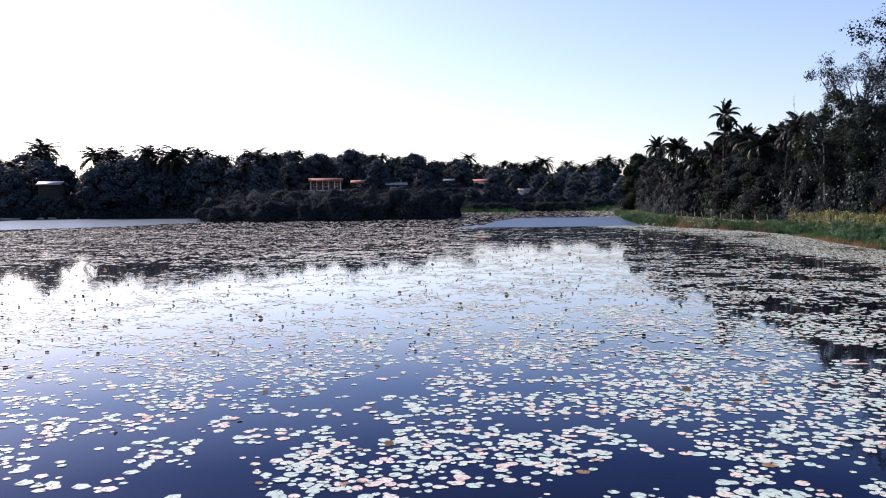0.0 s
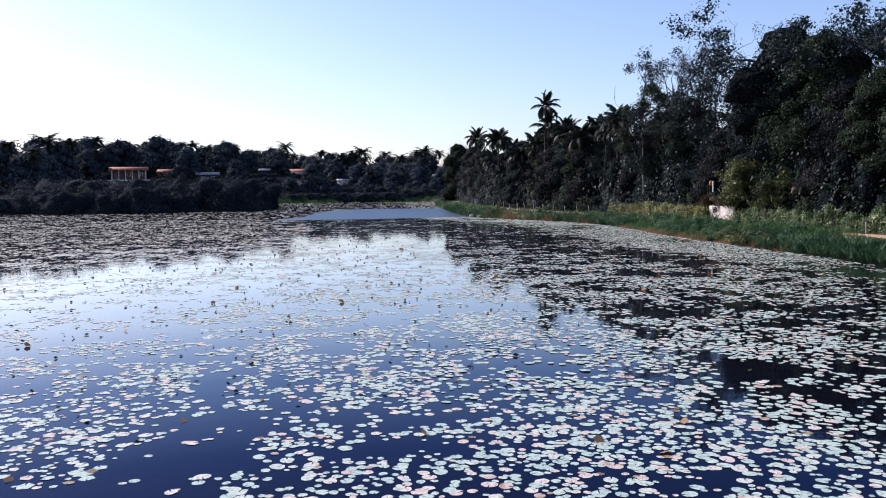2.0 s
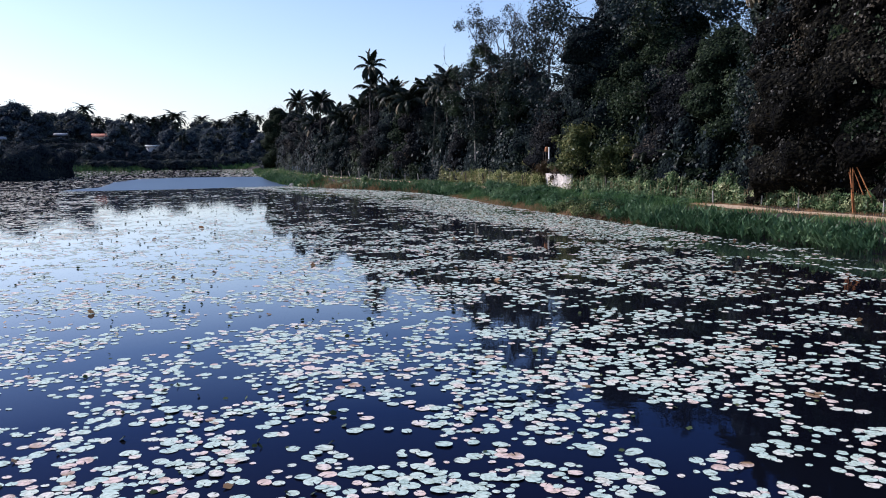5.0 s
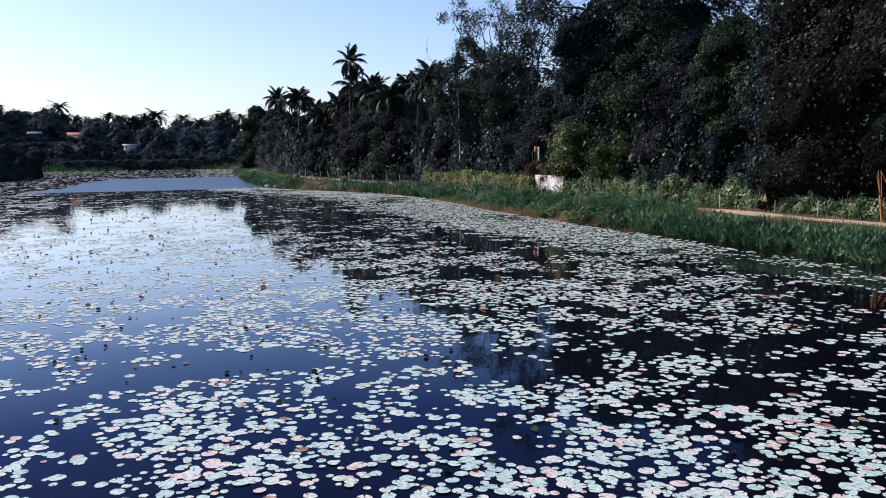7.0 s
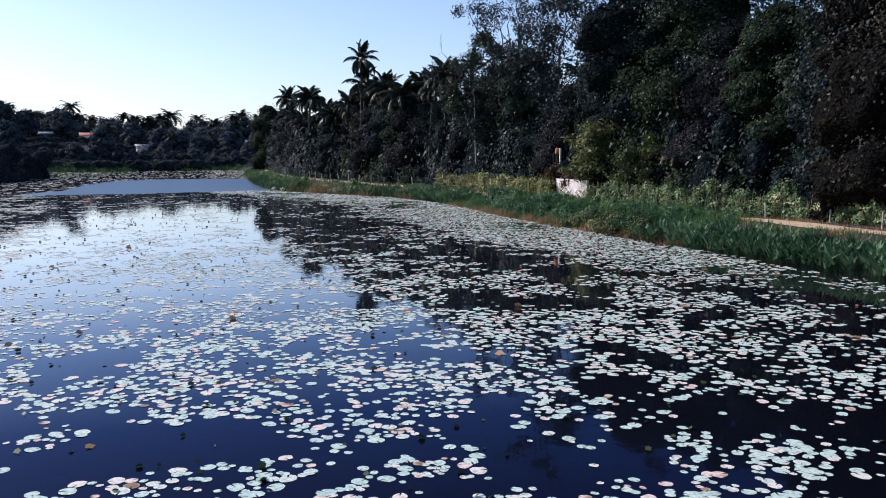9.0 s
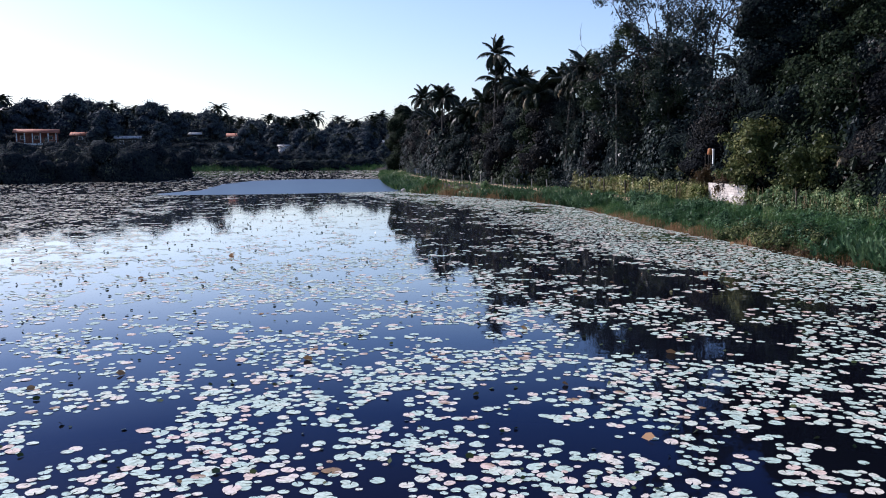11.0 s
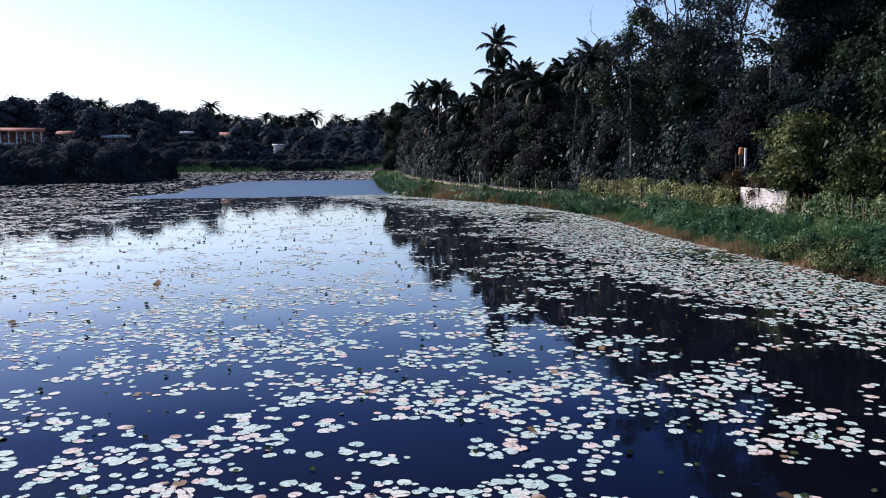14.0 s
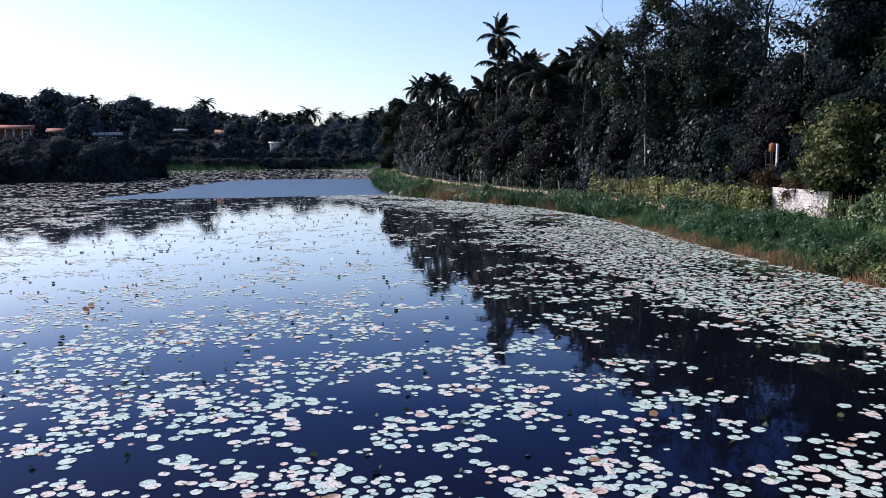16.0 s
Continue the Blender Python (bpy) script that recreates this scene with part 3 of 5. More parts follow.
def broadleaf(name, seed, tall, wide, mat, per=26, size=0.34, puff=1.1, drop=0.0, limbs=8, twigs=6, fork=0.3, bark=None, label="", bend=0.5):
    rng = np.random.default_rng(seed)
    wood, ends = skeleton(rng, tall, wide, fork, limbs, twigs, bend=bend)
    tree = thing(name, None, label or "tall dark green broadleaf tree on the bank", "tree")
    part("trunk", smooth(wood.mesh("trunk", bark or M_BARK)), tree)
    v, f = clumps(rng, ends, per, size, puff, drop)
    part("crown", mesh_np("crown", v, [f], mat), tree)
    return tree


def vase_tree(name, seed, tall, wide, mat, per, size, puff, drop, label, girth=0.011, fork=0.42):
    """A slim trunk that forks again and again into a wide fan of thin crooked branches with tufts of leaves."""
    rng = np.random.default_rng(seed)
    tree = thing(name, None, label, "tree")
    wood, ends = Stock(), []
    trunk, d = branch_line(rng, (0, 0, -0.3), (rng.normal() * 0.08, rng.normal() * 0.08, 1), tall * fork, 0.15, 0.1, 6)
    r0 = tall * girth
    wood.add(*tube(trunk, r0 * np.linspace(1.25, 0.75, 7), 8))
    todo = []
    for k in range(6):
        a = k * 1.05 + rng.normal() * 0.25
        todo.append((trunk[-1 - (k % 3)], np.array([math.cos(a) * rng.uniform(0.3, 0.95), math.sin(a) * rng.uniform(0.3, 0.95), 1.0]), wide * 0.62, r0 * 0.5, 0))
    while todo:
        p, w, ln, r, lev = todo.pop()
        line, dd = branch_line(rng, p, w, ln * rng.uniform(0.8, 1.2), 0.55, 0.12, 4)
        wood.add(*tube(line, r * np.linspace(1, 0.62, 5), (6, 5, 4, 3, 3)[lev]))
        if lev >= 2:
            ends.append(line[-1])
        if lev < 4:
            for j in range((3, 2, 2, 3)[lev]):
                q = line[-1] if j == 0 else line[int(rng.integers(2, 5))]
                todo.append((q, unit(dd + rng.normal(size=3) * 0.55 + np.array([0, 0, 0.1])), ln * 0.7, r * 0.6, lev + 1))
    part("trunk", smooth(wood.mesh("trunk", M_BARK)), tree)
    ends = np.array(ends)
    leafy = np.array([noise.noise((p[0] * 0.22, p[1] * 0.22, p[2] * 0.22 + seed)) for p in ends])
    ends = ends[np.argsort(-leafy)[:max(4, int(len(ends) * (1 - drop)))]]
    v, f = clumps(rng, ends, per, size, puff, 0.0, 0.5)
    part("crown", mesh_np("crown", v, [f], mat), tree)
    return tree


def reach(proto):
    """A tree's height."""
    return max(v.co.z for c in proto.children for v in c.data.vertices)


def frond_mesh(name, seed, length, droop, mat, leaflets=22, hang=0.5):
    """One palm frond: arched midrib with two rows of narrow hanging leaflets, along +x."""
    rng = np.random.default_rng(seed)
    s = np.linspace(0, 1, 9)
    ang = 0.75 - droop * s ** 1.3
    step = length / 8
    pts = np.concatenate([[[0, 0, 0]], np.cumsum(np.stack([np.cos(ang[:-1]) * step, 0.05 * rng.normal(size=8) * step, np.sin(ang[:-1]) * step], axis=1), axis=0)])
    st = Stock()
    st.add(*tube(pts, 0.035 * np.linspace(1.2, 0.25, 9), 4))
    vs, fs = [], []
    for k in range(leaflets):
        g = 0.14 + 0.85 * k / (leaflets - 1)
        i = min(int(g * 8), 7)
        p = pts[i] + (pts[i + 1] - pts[i]) * (g * 8 - i)
        d = unit(pts[i + 1] - pts[i])
        ln = length * 0.24 * (math.sin(math.pi * min(1, g * 0.85 + 0.12)) + 0.12) * rng.uniform(0.85, 1.1)
        wd = length * 0.021
        for sd in (-1, 1):
            w = unit(np.array([d[0] * 0.55, sd * 0.95, d[2] * 0.55 - hang * rng.uniform(0.3, 1.0)]))
            mid = p + w * ln * 0.5
            tip = mid + unit(w + np.array([0, 0, -hang * 0.9])) * ln * 0.5
            b = len(vs)
            vs += [p - d * wd, p + d * wd, mid + d * wd * 1.2, mid - d * wd * 1.2, tip]
            fs.append((b, b + 1, b + 2, b + 3))
            fs.append((b + 3, b + 2, b + 4, b + 4))
    fs = np.array(fs)
    quads, tris = fs[0::2], fs[1::2][:, :3]
    st.add(vs, quads)
    off = st.n - len(vs)
    st.f.setdefault((0, 3), []).append(tris + off)
    return st.mesh(name, mat)


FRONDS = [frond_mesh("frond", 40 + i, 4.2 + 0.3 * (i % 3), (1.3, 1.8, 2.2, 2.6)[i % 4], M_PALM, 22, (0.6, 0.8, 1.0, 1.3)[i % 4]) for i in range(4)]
FROND_DRY = frond_mesh("frond_dry", 60, 3.6, 2.5, M_PALM_DRY, hang=1.3)


def palm_trunk(seed, tall, lean):
    rng = np.random.default_rng(seed)
    s = np.linspace(0, 1, 14)
    a = rng.uniform(0, 6.28)
    off = lean * tall * (s ** 1.8)
    pts = np.stack([off * math.cos(a), off * math.sin(a), -0.3 + s * (tall + 0.3)], axis=1)
    rad = 0.17 * (1 - 0.4 * s) + 0.12 * np.exp(-s * 18)
    rad = rad * (1 + 0.05 * (np.arange(14) % 2))
    return smooth(mesh_np("trunk", *[(lambda v, f: (v, [f]))(*tube(pts, rad, 8))][0], M_PALM_BARK)), pts[-1]


def nuts_mesh(seed):
    rng = np.random.default_rng(seed)
    bm = bmesh.new()
    for k in range(7):
        a = k * 0.9
        p = Vector((math.cos(a) * 0.33, math.sin(a) * 0.33, -0.35 - 0.15 * rng.random()))
        bmesh.ops.create_icosphere(bm, subdivisions=1, radius=0.14, matrix=Matrix.Translation(p) @ Matrix.Diagonal((1, 1, 1.25, 1)))
    me = bpy.data.meshes.new("coconuts")
    bm.to_mesh(me)
    bm.free()
    me.materials.append(M_LEAF_MID)
    return smooth(me)


NUTS = nuts_mesh(3)


def palm(x, y, tall, seed, fronds=26, lean=0.05, scale=1.0, dry=1, hang=0.0, label="coconut palm with a feathery dark green crown"):
    rng = np.random.default_rng(seed)
    me, top = palm_trunk(seed, tall, lean)
    z = float(height(x, y))
    tree = thing("coconut_palm", None, label, "palm tree", "coconut palms by the lake", loc=(x, y, z))
    part("trunk", me, tree)
    for k in range(fronds + dry):
        old = k / max(1, fronds - 1)
        a = k * 137.5 + rng.normal() * 12
        if k >= fronds:
            fr = part("frond", FROND_DRY, tree, "dry brown hanging frond")
            pitch = 35
        else:
            fr = part("frond", FRONDS[min(3, int(old * 4))], tree)
            pitch = -48 - 12 * hang + (96 + 45 * hang) * old + rng.normal() * 6
        fr.matrix_basis = Matrix.Translation(Vector(top)) @ pose(0, 0, 0, 0, 0, a) @ pose(0, 0, 0, rng.normal() * 10, pitch, 0) @ Matrix.Scale(scale * rng.uniform(0.85, 1.1), 4)
    part("coconuts", NUTS, tree, "cluster of green coconuts", loc=top)
    return tree


def far_palm_proto(seed, tall):
    """A palm for the far shore: trunk and one crown."""
    rng = np.random.default_rng(seed)
    me, top = palm_trunk(seed, tall, 0.04)
    tree = thing("coconut_palm", None, "distant coconut palm in a dark tree line", "palm tree", "palms of the far shore")
    part("trunk", me, tree)
    st = Stock()
    for k in range(20):
        old = k / 19
        a, L = k * 2.4, 4.7 * rng.uniform(0.85, 1.1)
        s = np.linspace(0, 1, 6)
        e = 1.1 - 1.1 * old - (1.3 + 0.7 * old) * s
        d = np.stack([np.cos(e) * math.cos(a), np.cos(e) * math.sin(a), np.sin(e)], axis=1)
        p = top + np.concatenate([[[0, 0, 0]], np.cumsum(d[:-1] * L / 5, axis=0)])
        side = np.array([-math.sin(a), math.cos(a), 0])
        vs, fs = [], []
        for j in range(12):
            g = 0.12 + 0.87 * j / 11
            i = min(int(g * 5), 4)
            q = p[i] + (p[i + 1] - p[i]) * (g * 5 - i)
            for sd in (-1, 1):
                w = unit(side * sd + d[i] * 0.5 + np.array([0, 0, -0.6 * rng.random()]))
                ln = 1.1 * (math.sin(math.pi * min(1, g * 0.8 + 0.15)) + 0.15)
                b = len(vs)
                vs += [q - d[i] * 0.3, q + d[i] * 0.3, q + w * ln]
                fs.append((b, b + 1, b + 2))
        st.add(vs, fs)
    part("crown", st.mesh("crown", M_PALM), tree)
    return tree


def put(proto, x, y, turn, size=1.0, label="", stretch=1.0):
    m = pose(x, y, float(height(x, y)), 0, 0, turn) @ Matrix.Diagonal((size, size, size * stretch, 1))
    ob = copy_thing(proto, m)
    if label:
        tagged(ob, label)
    return ob


def lumpy(d):
    """Uneven bulges over a sphere of directions."""
    x, y, z = d[:, 0], d[:, 1], d[:, 2]
    return np.sin(3.1 * x + 1.7 * y + 0.4) * np.cos(2.7 * z + 2.2 * x) + 0.6 * np.sin(6.3 * y + 4.1 * z) * np.cos(5.2 * x)


def lump_leaves(rng, centre, radii, n, size, low=-0.35, firm=3.6):
    """Leaves over the shell of one bulging mass, facing outwards."""
    d = unit(rng.normal(size=(n * 2, 3)))
    d = d[d[:, 2] > low][:n]
    r = (1 + 0.2 * lumpy(d + rng.normal(size=3))) * rng.normal(1.0, 0.12, len(d))
    return leaf_tris(rng, np.array(centre) + d * np.array(radii) * r[:, None], size, 0.25, 0.75, 0.35, d, firm)


def ball(level):
    bm = bmesh.new()
    bmesh.ops.create_icosphere(bm, subdivisions=level, radius=1)
    v, f = np.array([p.co[:] for p in bm.verts]), np.array([[p.index for p in q.verts] for q in bm.faces])
    bm.free()
    return v, f


BALL = {k: ball(k) for k in (1, 2, 3)}


def lump_core(rng, centre, radii, level=2, fill=0.86):
    """A solid uneven core added in a mass for its shaded inner twigs and leaves, that the eye cannot pass."""
    d, f = BALL[level]
    o = rng.normal(size=3)
    r = (1 + 0.2 * lumpy(d * 1.3 + o) + 0.09 * lumpy(d * 3.1 - o)) * rng.normal(1.0, 0.05, len(d)) * fill
    return np.array(centre) + d * np.array(radii) * r[:, None], f


def lump_tree(name, seed, tall, wide, mat, lumps, n, size, label, low=0.18, level=3, fill=0.86):
    """A full-crowned tree: trunk and limbs with overlapping masses of leaves down to the height 'low'."""
    rng = np.random.default_rng(seed)
    tree = thing(name, None, label, "tree")
    wood = Stock()
    trunk, d = branch_line(rng, (0, 0, -0.3), (rng.normal() * 0.05, rng.normal() * 0.05, 1), tall * 0.8, 0.15, 0.1, 5)
    wood.add(*tube(trunk, tall * 0.022 * np.linspace(1.1, 0.3, 6), 5))
    crown = Stock()
    for k in range(lumps):
        g = (k + 0.5) / lumps
        a = k * 2.4 + rng.normal() * 0.3
        z = tall * (low + (0.9 - low) * g)
        ring = wide * (0.62 - 0.5 * abs(g - 0.35)) * rng.uniform(0.7, 1.1) * (0.25 if g > 0.9 else 1)
        r = wide * rng.uniform(0.36, 0.55) * (1.05 - 0.35 * g)
        c = (ring * math.cos(a), ring * math.sin(a), z)
        base = trunk[min(5, int(g * 4))]
        wood.add(*tube([base, (base + np.array(c)) / 2 + [0, 0, 0.2], c], tall * 0.008 * np.array([1, 0.7, 0.4]), 3))
        v, f = lump_leaves(rng, c, (r * 1.1, r * 1.1, r * 0.85), n // lumps, size)
        crown.add(v, f)
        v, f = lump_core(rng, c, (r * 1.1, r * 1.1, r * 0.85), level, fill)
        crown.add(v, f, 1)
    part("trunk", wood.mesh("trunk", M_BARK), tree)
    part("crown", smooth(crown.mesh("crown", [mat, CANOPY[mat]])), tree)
    return tree


def dome_bush(name, seed, rx, ry, tall, n, size, mat, label, category="shrub", level=2):
    """A rounded thicket that reaches the ground, on a fan of stems."""
    rng = np.random.default_rng(seed)
    tree = thing(name, None, label, category)
    wood = Stock()
    tip = np.array([rx * 0.3 * rng.normal(), ry * 0.3 * rng.normal(), tall * 0.7])
    wood.add(*tube([(0, 0, -0.2), tip * [0.45, 0.45, 0.6], tip], np.array([0.08, 0.06, 0.03]) * tall * 0.3, 5))
    part("stem", wood.mesh("stem", M_BARK), tree)
    crown = Stock()
    v, f = lump_leaves(rng, (0, 0, 0), (rx, ry, tall * 0.9), int(n * 0.6), size, -0.02)
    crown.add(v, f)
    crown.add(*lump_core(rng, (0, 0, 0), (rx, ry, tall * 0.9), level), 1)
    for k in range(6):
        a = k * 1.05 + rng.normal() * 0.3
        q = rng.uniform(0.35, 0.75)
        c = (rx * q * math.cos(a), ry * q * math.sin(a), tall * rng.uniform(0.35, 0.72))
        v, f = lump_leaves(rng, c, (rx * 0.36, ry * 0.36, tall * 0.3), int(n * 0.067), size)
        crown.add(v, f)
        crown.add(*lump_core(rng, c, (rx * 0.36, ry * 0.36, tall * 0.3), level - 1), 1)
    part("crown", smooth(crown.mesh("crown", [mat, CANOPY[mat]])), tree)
    return tree


NEAR_LABEL = "tall dark green broadleaf tree behind the lake path"
BROWN_LABEL = "broadleaf tree with dark leaves turning brown"
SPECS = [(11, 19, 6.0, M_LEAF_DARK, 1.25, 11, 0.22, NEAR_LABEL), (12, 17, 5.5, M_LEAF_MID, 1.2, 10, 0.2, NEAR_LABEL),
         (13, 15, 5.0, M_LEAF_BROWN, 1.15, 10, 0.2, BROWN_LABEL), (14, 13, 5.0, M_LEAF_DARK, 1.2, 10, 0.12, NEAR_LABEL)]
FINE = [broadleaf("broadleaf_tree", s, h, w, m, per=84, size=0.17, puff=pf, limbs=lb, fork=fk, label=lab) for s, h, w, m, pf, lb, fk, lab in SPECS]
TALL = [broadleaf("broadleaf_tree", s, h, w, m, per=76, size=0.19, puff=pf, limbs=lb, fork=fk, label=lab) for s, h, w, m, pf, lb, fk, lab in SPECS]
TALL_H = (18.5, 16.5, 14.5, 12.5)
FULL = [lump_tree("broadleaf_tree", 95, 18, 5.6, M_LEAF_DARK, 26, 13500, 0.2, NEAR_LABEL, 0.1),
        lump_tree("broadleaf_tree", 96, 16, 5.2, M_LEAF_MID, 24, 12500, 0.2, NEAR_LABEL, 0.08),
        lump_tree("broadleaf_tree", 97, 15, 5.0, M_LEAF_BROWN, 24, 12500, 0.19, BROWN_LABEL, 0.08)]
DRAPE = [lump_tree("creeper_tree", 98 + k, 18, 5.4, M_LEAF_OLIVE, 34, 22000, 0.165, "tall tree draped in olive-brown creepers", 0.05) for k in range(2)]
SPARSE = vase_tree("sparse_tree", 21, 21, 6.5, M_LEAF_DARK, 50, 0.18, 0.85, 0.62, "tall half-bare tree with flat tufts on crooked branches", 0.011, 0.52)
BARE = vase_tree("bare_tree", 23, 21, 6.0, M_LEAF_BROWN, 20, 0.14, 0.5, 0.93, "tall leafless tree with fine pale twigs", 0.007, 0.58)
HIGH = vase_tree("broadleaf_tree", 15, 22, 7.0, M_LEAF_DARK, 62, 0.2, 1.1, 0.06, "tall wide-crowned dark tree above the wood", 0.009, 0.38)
BACK = [lump_tree("dense_tree", 93, 16, 6.5, M_THICKET, 14, 1800, 0.4, "dense dark tree deep in the wood", level=2)]
TUFT = vase_tree("broadleaf_tree", 16, 18.5, 4.2, M_LEAF_MID, 64, 0.22, 0.9, 0.12, "slender tree with tufted crown on open branches", 0.008, 0.6)
DENSE = [lump_tree("dense_tree", 91, 17, 6.5, M_LEAF_DARK, 22, 7000, 0.24, "dense dark tree deep in the wood"),
         lump_tree("dense_tree", 92, 14, 6.0, M_LEAF_BROWN, 20, 6500, 0.24, "dense brownish dark tree in the wood")]
BUSHY = dome_bush("shrub", 31, 2.2, 2.2, 3.4, 1500, 0.22, M_LEAF_DARK, "dense dark green shrub under the trees")
BUSHN = [dome_bush("shrub", 34 + k, 2.2, 2.2, 3.4, 1500, 0.18, (M_LEAF_DARK, M_LEAF_MID)[k], "dense dark green shrub behind the vines") for k in range(2)]
BUSHY2 = dome_bush("shrub", 32, 1.8, 1.8, 2.4, 1400, 0.18, M_LEAF_MID, "leafy green shrub under the trees")
FAR = [lump_tree("distant_tree", 51, 14, 6.0, M_LEAF_HAZE, 17, 1000, 0.64, "distant dark broadleaf tree on the far shore", level=2, fill=0.7),
       lump_tree("distant_tree", 52, 12, 6.5, M_LEAF_HAZE, 17, 1000, 0.64, "distant wide-crowned dark tree on the far shore", level=2, fill=0.7),
       lump_tree("distant_tree", 53, 10, 4.5, M_LEAF_HAZE, 15, 950, 0.54, "distant low dark tree on the far shore", 0.05, level=2, fill=0.7)]
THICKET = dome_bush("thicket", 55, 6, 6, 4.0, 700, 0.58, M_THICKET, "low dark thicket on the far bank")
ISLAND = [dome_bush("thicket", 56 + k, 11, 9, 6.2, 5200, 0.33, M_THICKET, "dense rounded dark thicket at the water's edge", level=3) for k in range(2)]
FARPALM = [far_palm_proto(71, 15), far_palm_proto(72, 12)]
PROTOS = BACK + [TUFT] + DRAPE + TALL + FINE + FULL + BUSHN + [SPARSE, BARE, HIGH, BUSHY, BUSHY2, THICKET] + DENSE + FAR + FARPALM + ISLAND

# houses: x, y, width, depth, wall height, roof rise, turn, roof, wall, look
HOUSES = [(-43, 314, 11.5, 8, 3.2, 1.1, 8, M_TILE, M_TERRA, "low terracotta house with tiled roof and white veranda posts"),
          (-31, 318, 5, 5, 2.2, 1.0, 0, M_TILE, M_WALL_DARK, "small outbuilding with an orange tiled roof"),
          (-117.5, 256, 6.0, 6, 9.0, 1.0, 10, M_SHEET, M_WALL_DARK, "dark house with a pale sheet roof among trees"),
          (17.5, 360, 8, 7, 3.2, 1.2, 0, M_TILE, M_WHITE, "white house with a red tiled roof among trees"),
          (34.2, 353, 5.0, 6, 3.4, 0.5, 0, M_SHEET, M_WHITE, "small white box-shaped house among dark trees"),
          (71, 353, 6, 6, 5.0, 0.8, 0, M_SHEET, M_WALL_DARK, "pale house half hidden by trees"),
          (-17, 314, 7, 6, 2.8, 0.8, 5, M_SHEET, M_WALL_DARK, "grey-roofed house on the hillside"),
          (2, 340, 6, 6, 2.6, 0.8, 5, M_SHEET, M_WALL_DARK, "grey sheet-roofed house among trees")]


def hides_house(x, y, reach=30.0):
    """Whether a tree there would stand right before one of the houses."""
    for row in HOUSES:
        hx, hy, w = row[:3]
        s = unit(np.array([8.0 - hx, 20.0 - hy]))
        k = float(np.dot([x - hx, y - hy], s))
        off = abs((x - hx) * s[1] - (y - hy) * s[0])
        if -6 < k < (55 if row[8] is M_WHITE and reach > 9 else reach) and off < w / 2 + (2.6 if reach > 9 else 0.3):
            return True
    return False


# east bank wood
EDGE_Y = [20, 52, 62, 68, 74, 80, 86, 91, 95, 105, 109, 112, 120, 130, 142, 160, 180, 205, 240, 300]
EDGE_H = [24, 24, 21.5, 16.5, 16, 17.5, 18, 15, 11.5, 11.5, 13.5, 15, 14, 14.5, 14.5, 12.0, 11.5, 13, 15, 16]
EDGE_X = [51.5, 51.5, 51.5, 51.5, 51.5, 52, 52, 52, 52, 51.5, 51.3, 51, 50.5, 48.8, 47.6, 46.4, 46.8, 50.2, 57, 95]


def wood_edge(y):
    return float(np.interp(y, EDGE_Y, EDGE_X)), float(np.interp(y, EDGE_Y, EDGE_H))


rng = np.random.default_rng(7)
for k, y in enumerate(np.arange(47, 262, 5.0)):
    x0, top = wood_edge(y)
    i = (k * 3 + int(rng.integers(0, 2))) % 4
    if k % 4 == 0:
        put((FINE if y < 124 else TALL)[i], x0 + 2.5 + rng.normal() * 0.8, y + rng.normal(), rng.uniform(0, 360), min(1.5, top * rng.uniform(0.85, 0.98) / TALL_H[i]))
    elif y < 124:
        j = k % 4 % 3
        put(FULL[j], x0 + 3.2 + rng.normal() * 0.8, y + rng.normal(), rng.uniform(0, 360), top * rng.uniform(0.78, 0.95) / (17, 15.2, 14.2)[j])
    else:
        j = k % 2
        put(DENSE[j], x0 + 3.0 + rng.normal() * 0.8, y + rng.normal(), rng.uniform(0, 360), top * rng.uniform(0.72, 0.95) / (16.5, 13.5)[j])
for k, y in enumerate(np.arange(47, 262, 7.0)):
    x0, top = wood_edge(y)
    put(BACK[0], x0 + 9 + rng.normal() * 1.2, y + rng.normal() * 1.5, rng.uniform(0, 360), top * 0.82 / 16)
for y in np.arange(47, 258, 3.4):
    x0, top = wood_edge(y)
    kind = BUSHN if y < 112 else [BUSHY, BUSHY2]
    put(kind[int(rng.random() < 0.3)], x0 + 0.9 + rng.normal() * 0.5, y, rng.uniform(0, 360), rng.uniform(0.7, 1.2))
    put(kind[int(rng.random() < 0.2)], x0 + 2.2 + rng.normal() * 0.5, y + 1.5, rng.uniform(0, 360), rng.uniform(1.2, 1.9), stretch=rng.uniform(1.1, 1.7))
    if 112 < y < 200:
        put(BUSHY, x0 + 5.5 + rng.normal() * 0.7, y + 1, rng.uniform(0, 360), rng.uniform(1.6, 2.3), stretch=rng.uniform(1.1, 1.6))
for k, (x, y, h) in enumerate([(52.6, 60.5, 19.0), (52.2, 56.5, 21.5), (52.6, 51.5, 22.5)]):
    put(DRAPE[k % 2], x, y, k * 95, h / reach(DRAPE[k % 2]))
put(TUFT, 52.6, 117.0, 220, 18.6 / reach(TUFT))
put(SPARSE, 56.0, 109.5, 30, 19.5 / reach(SPARSE), stretch=1.28)
put(FULL[2], 56.8, 112.0, 70, 16.0 / reach(FULL[2]))
put(BARE, 56.5, 104.5, 200, 24.5 / reach(BARE))
put(HIGH, 55.5, 85.5, 160, 24.8 / reach(HIGH))
put(FULL[0], 54.5, 87.5, 200, 21.5 / reach(FULL[0]))
put(FULL[1], 55.5, 83.0, 80, 20.0 / reach(FULL[1]))
put(FINE[1], 54.5, 80, 20, 18.0 / reach(FINE[1]))
put(SPARSE, 53.2, 89.5, 140, 18.5 / reach(SPARSE))
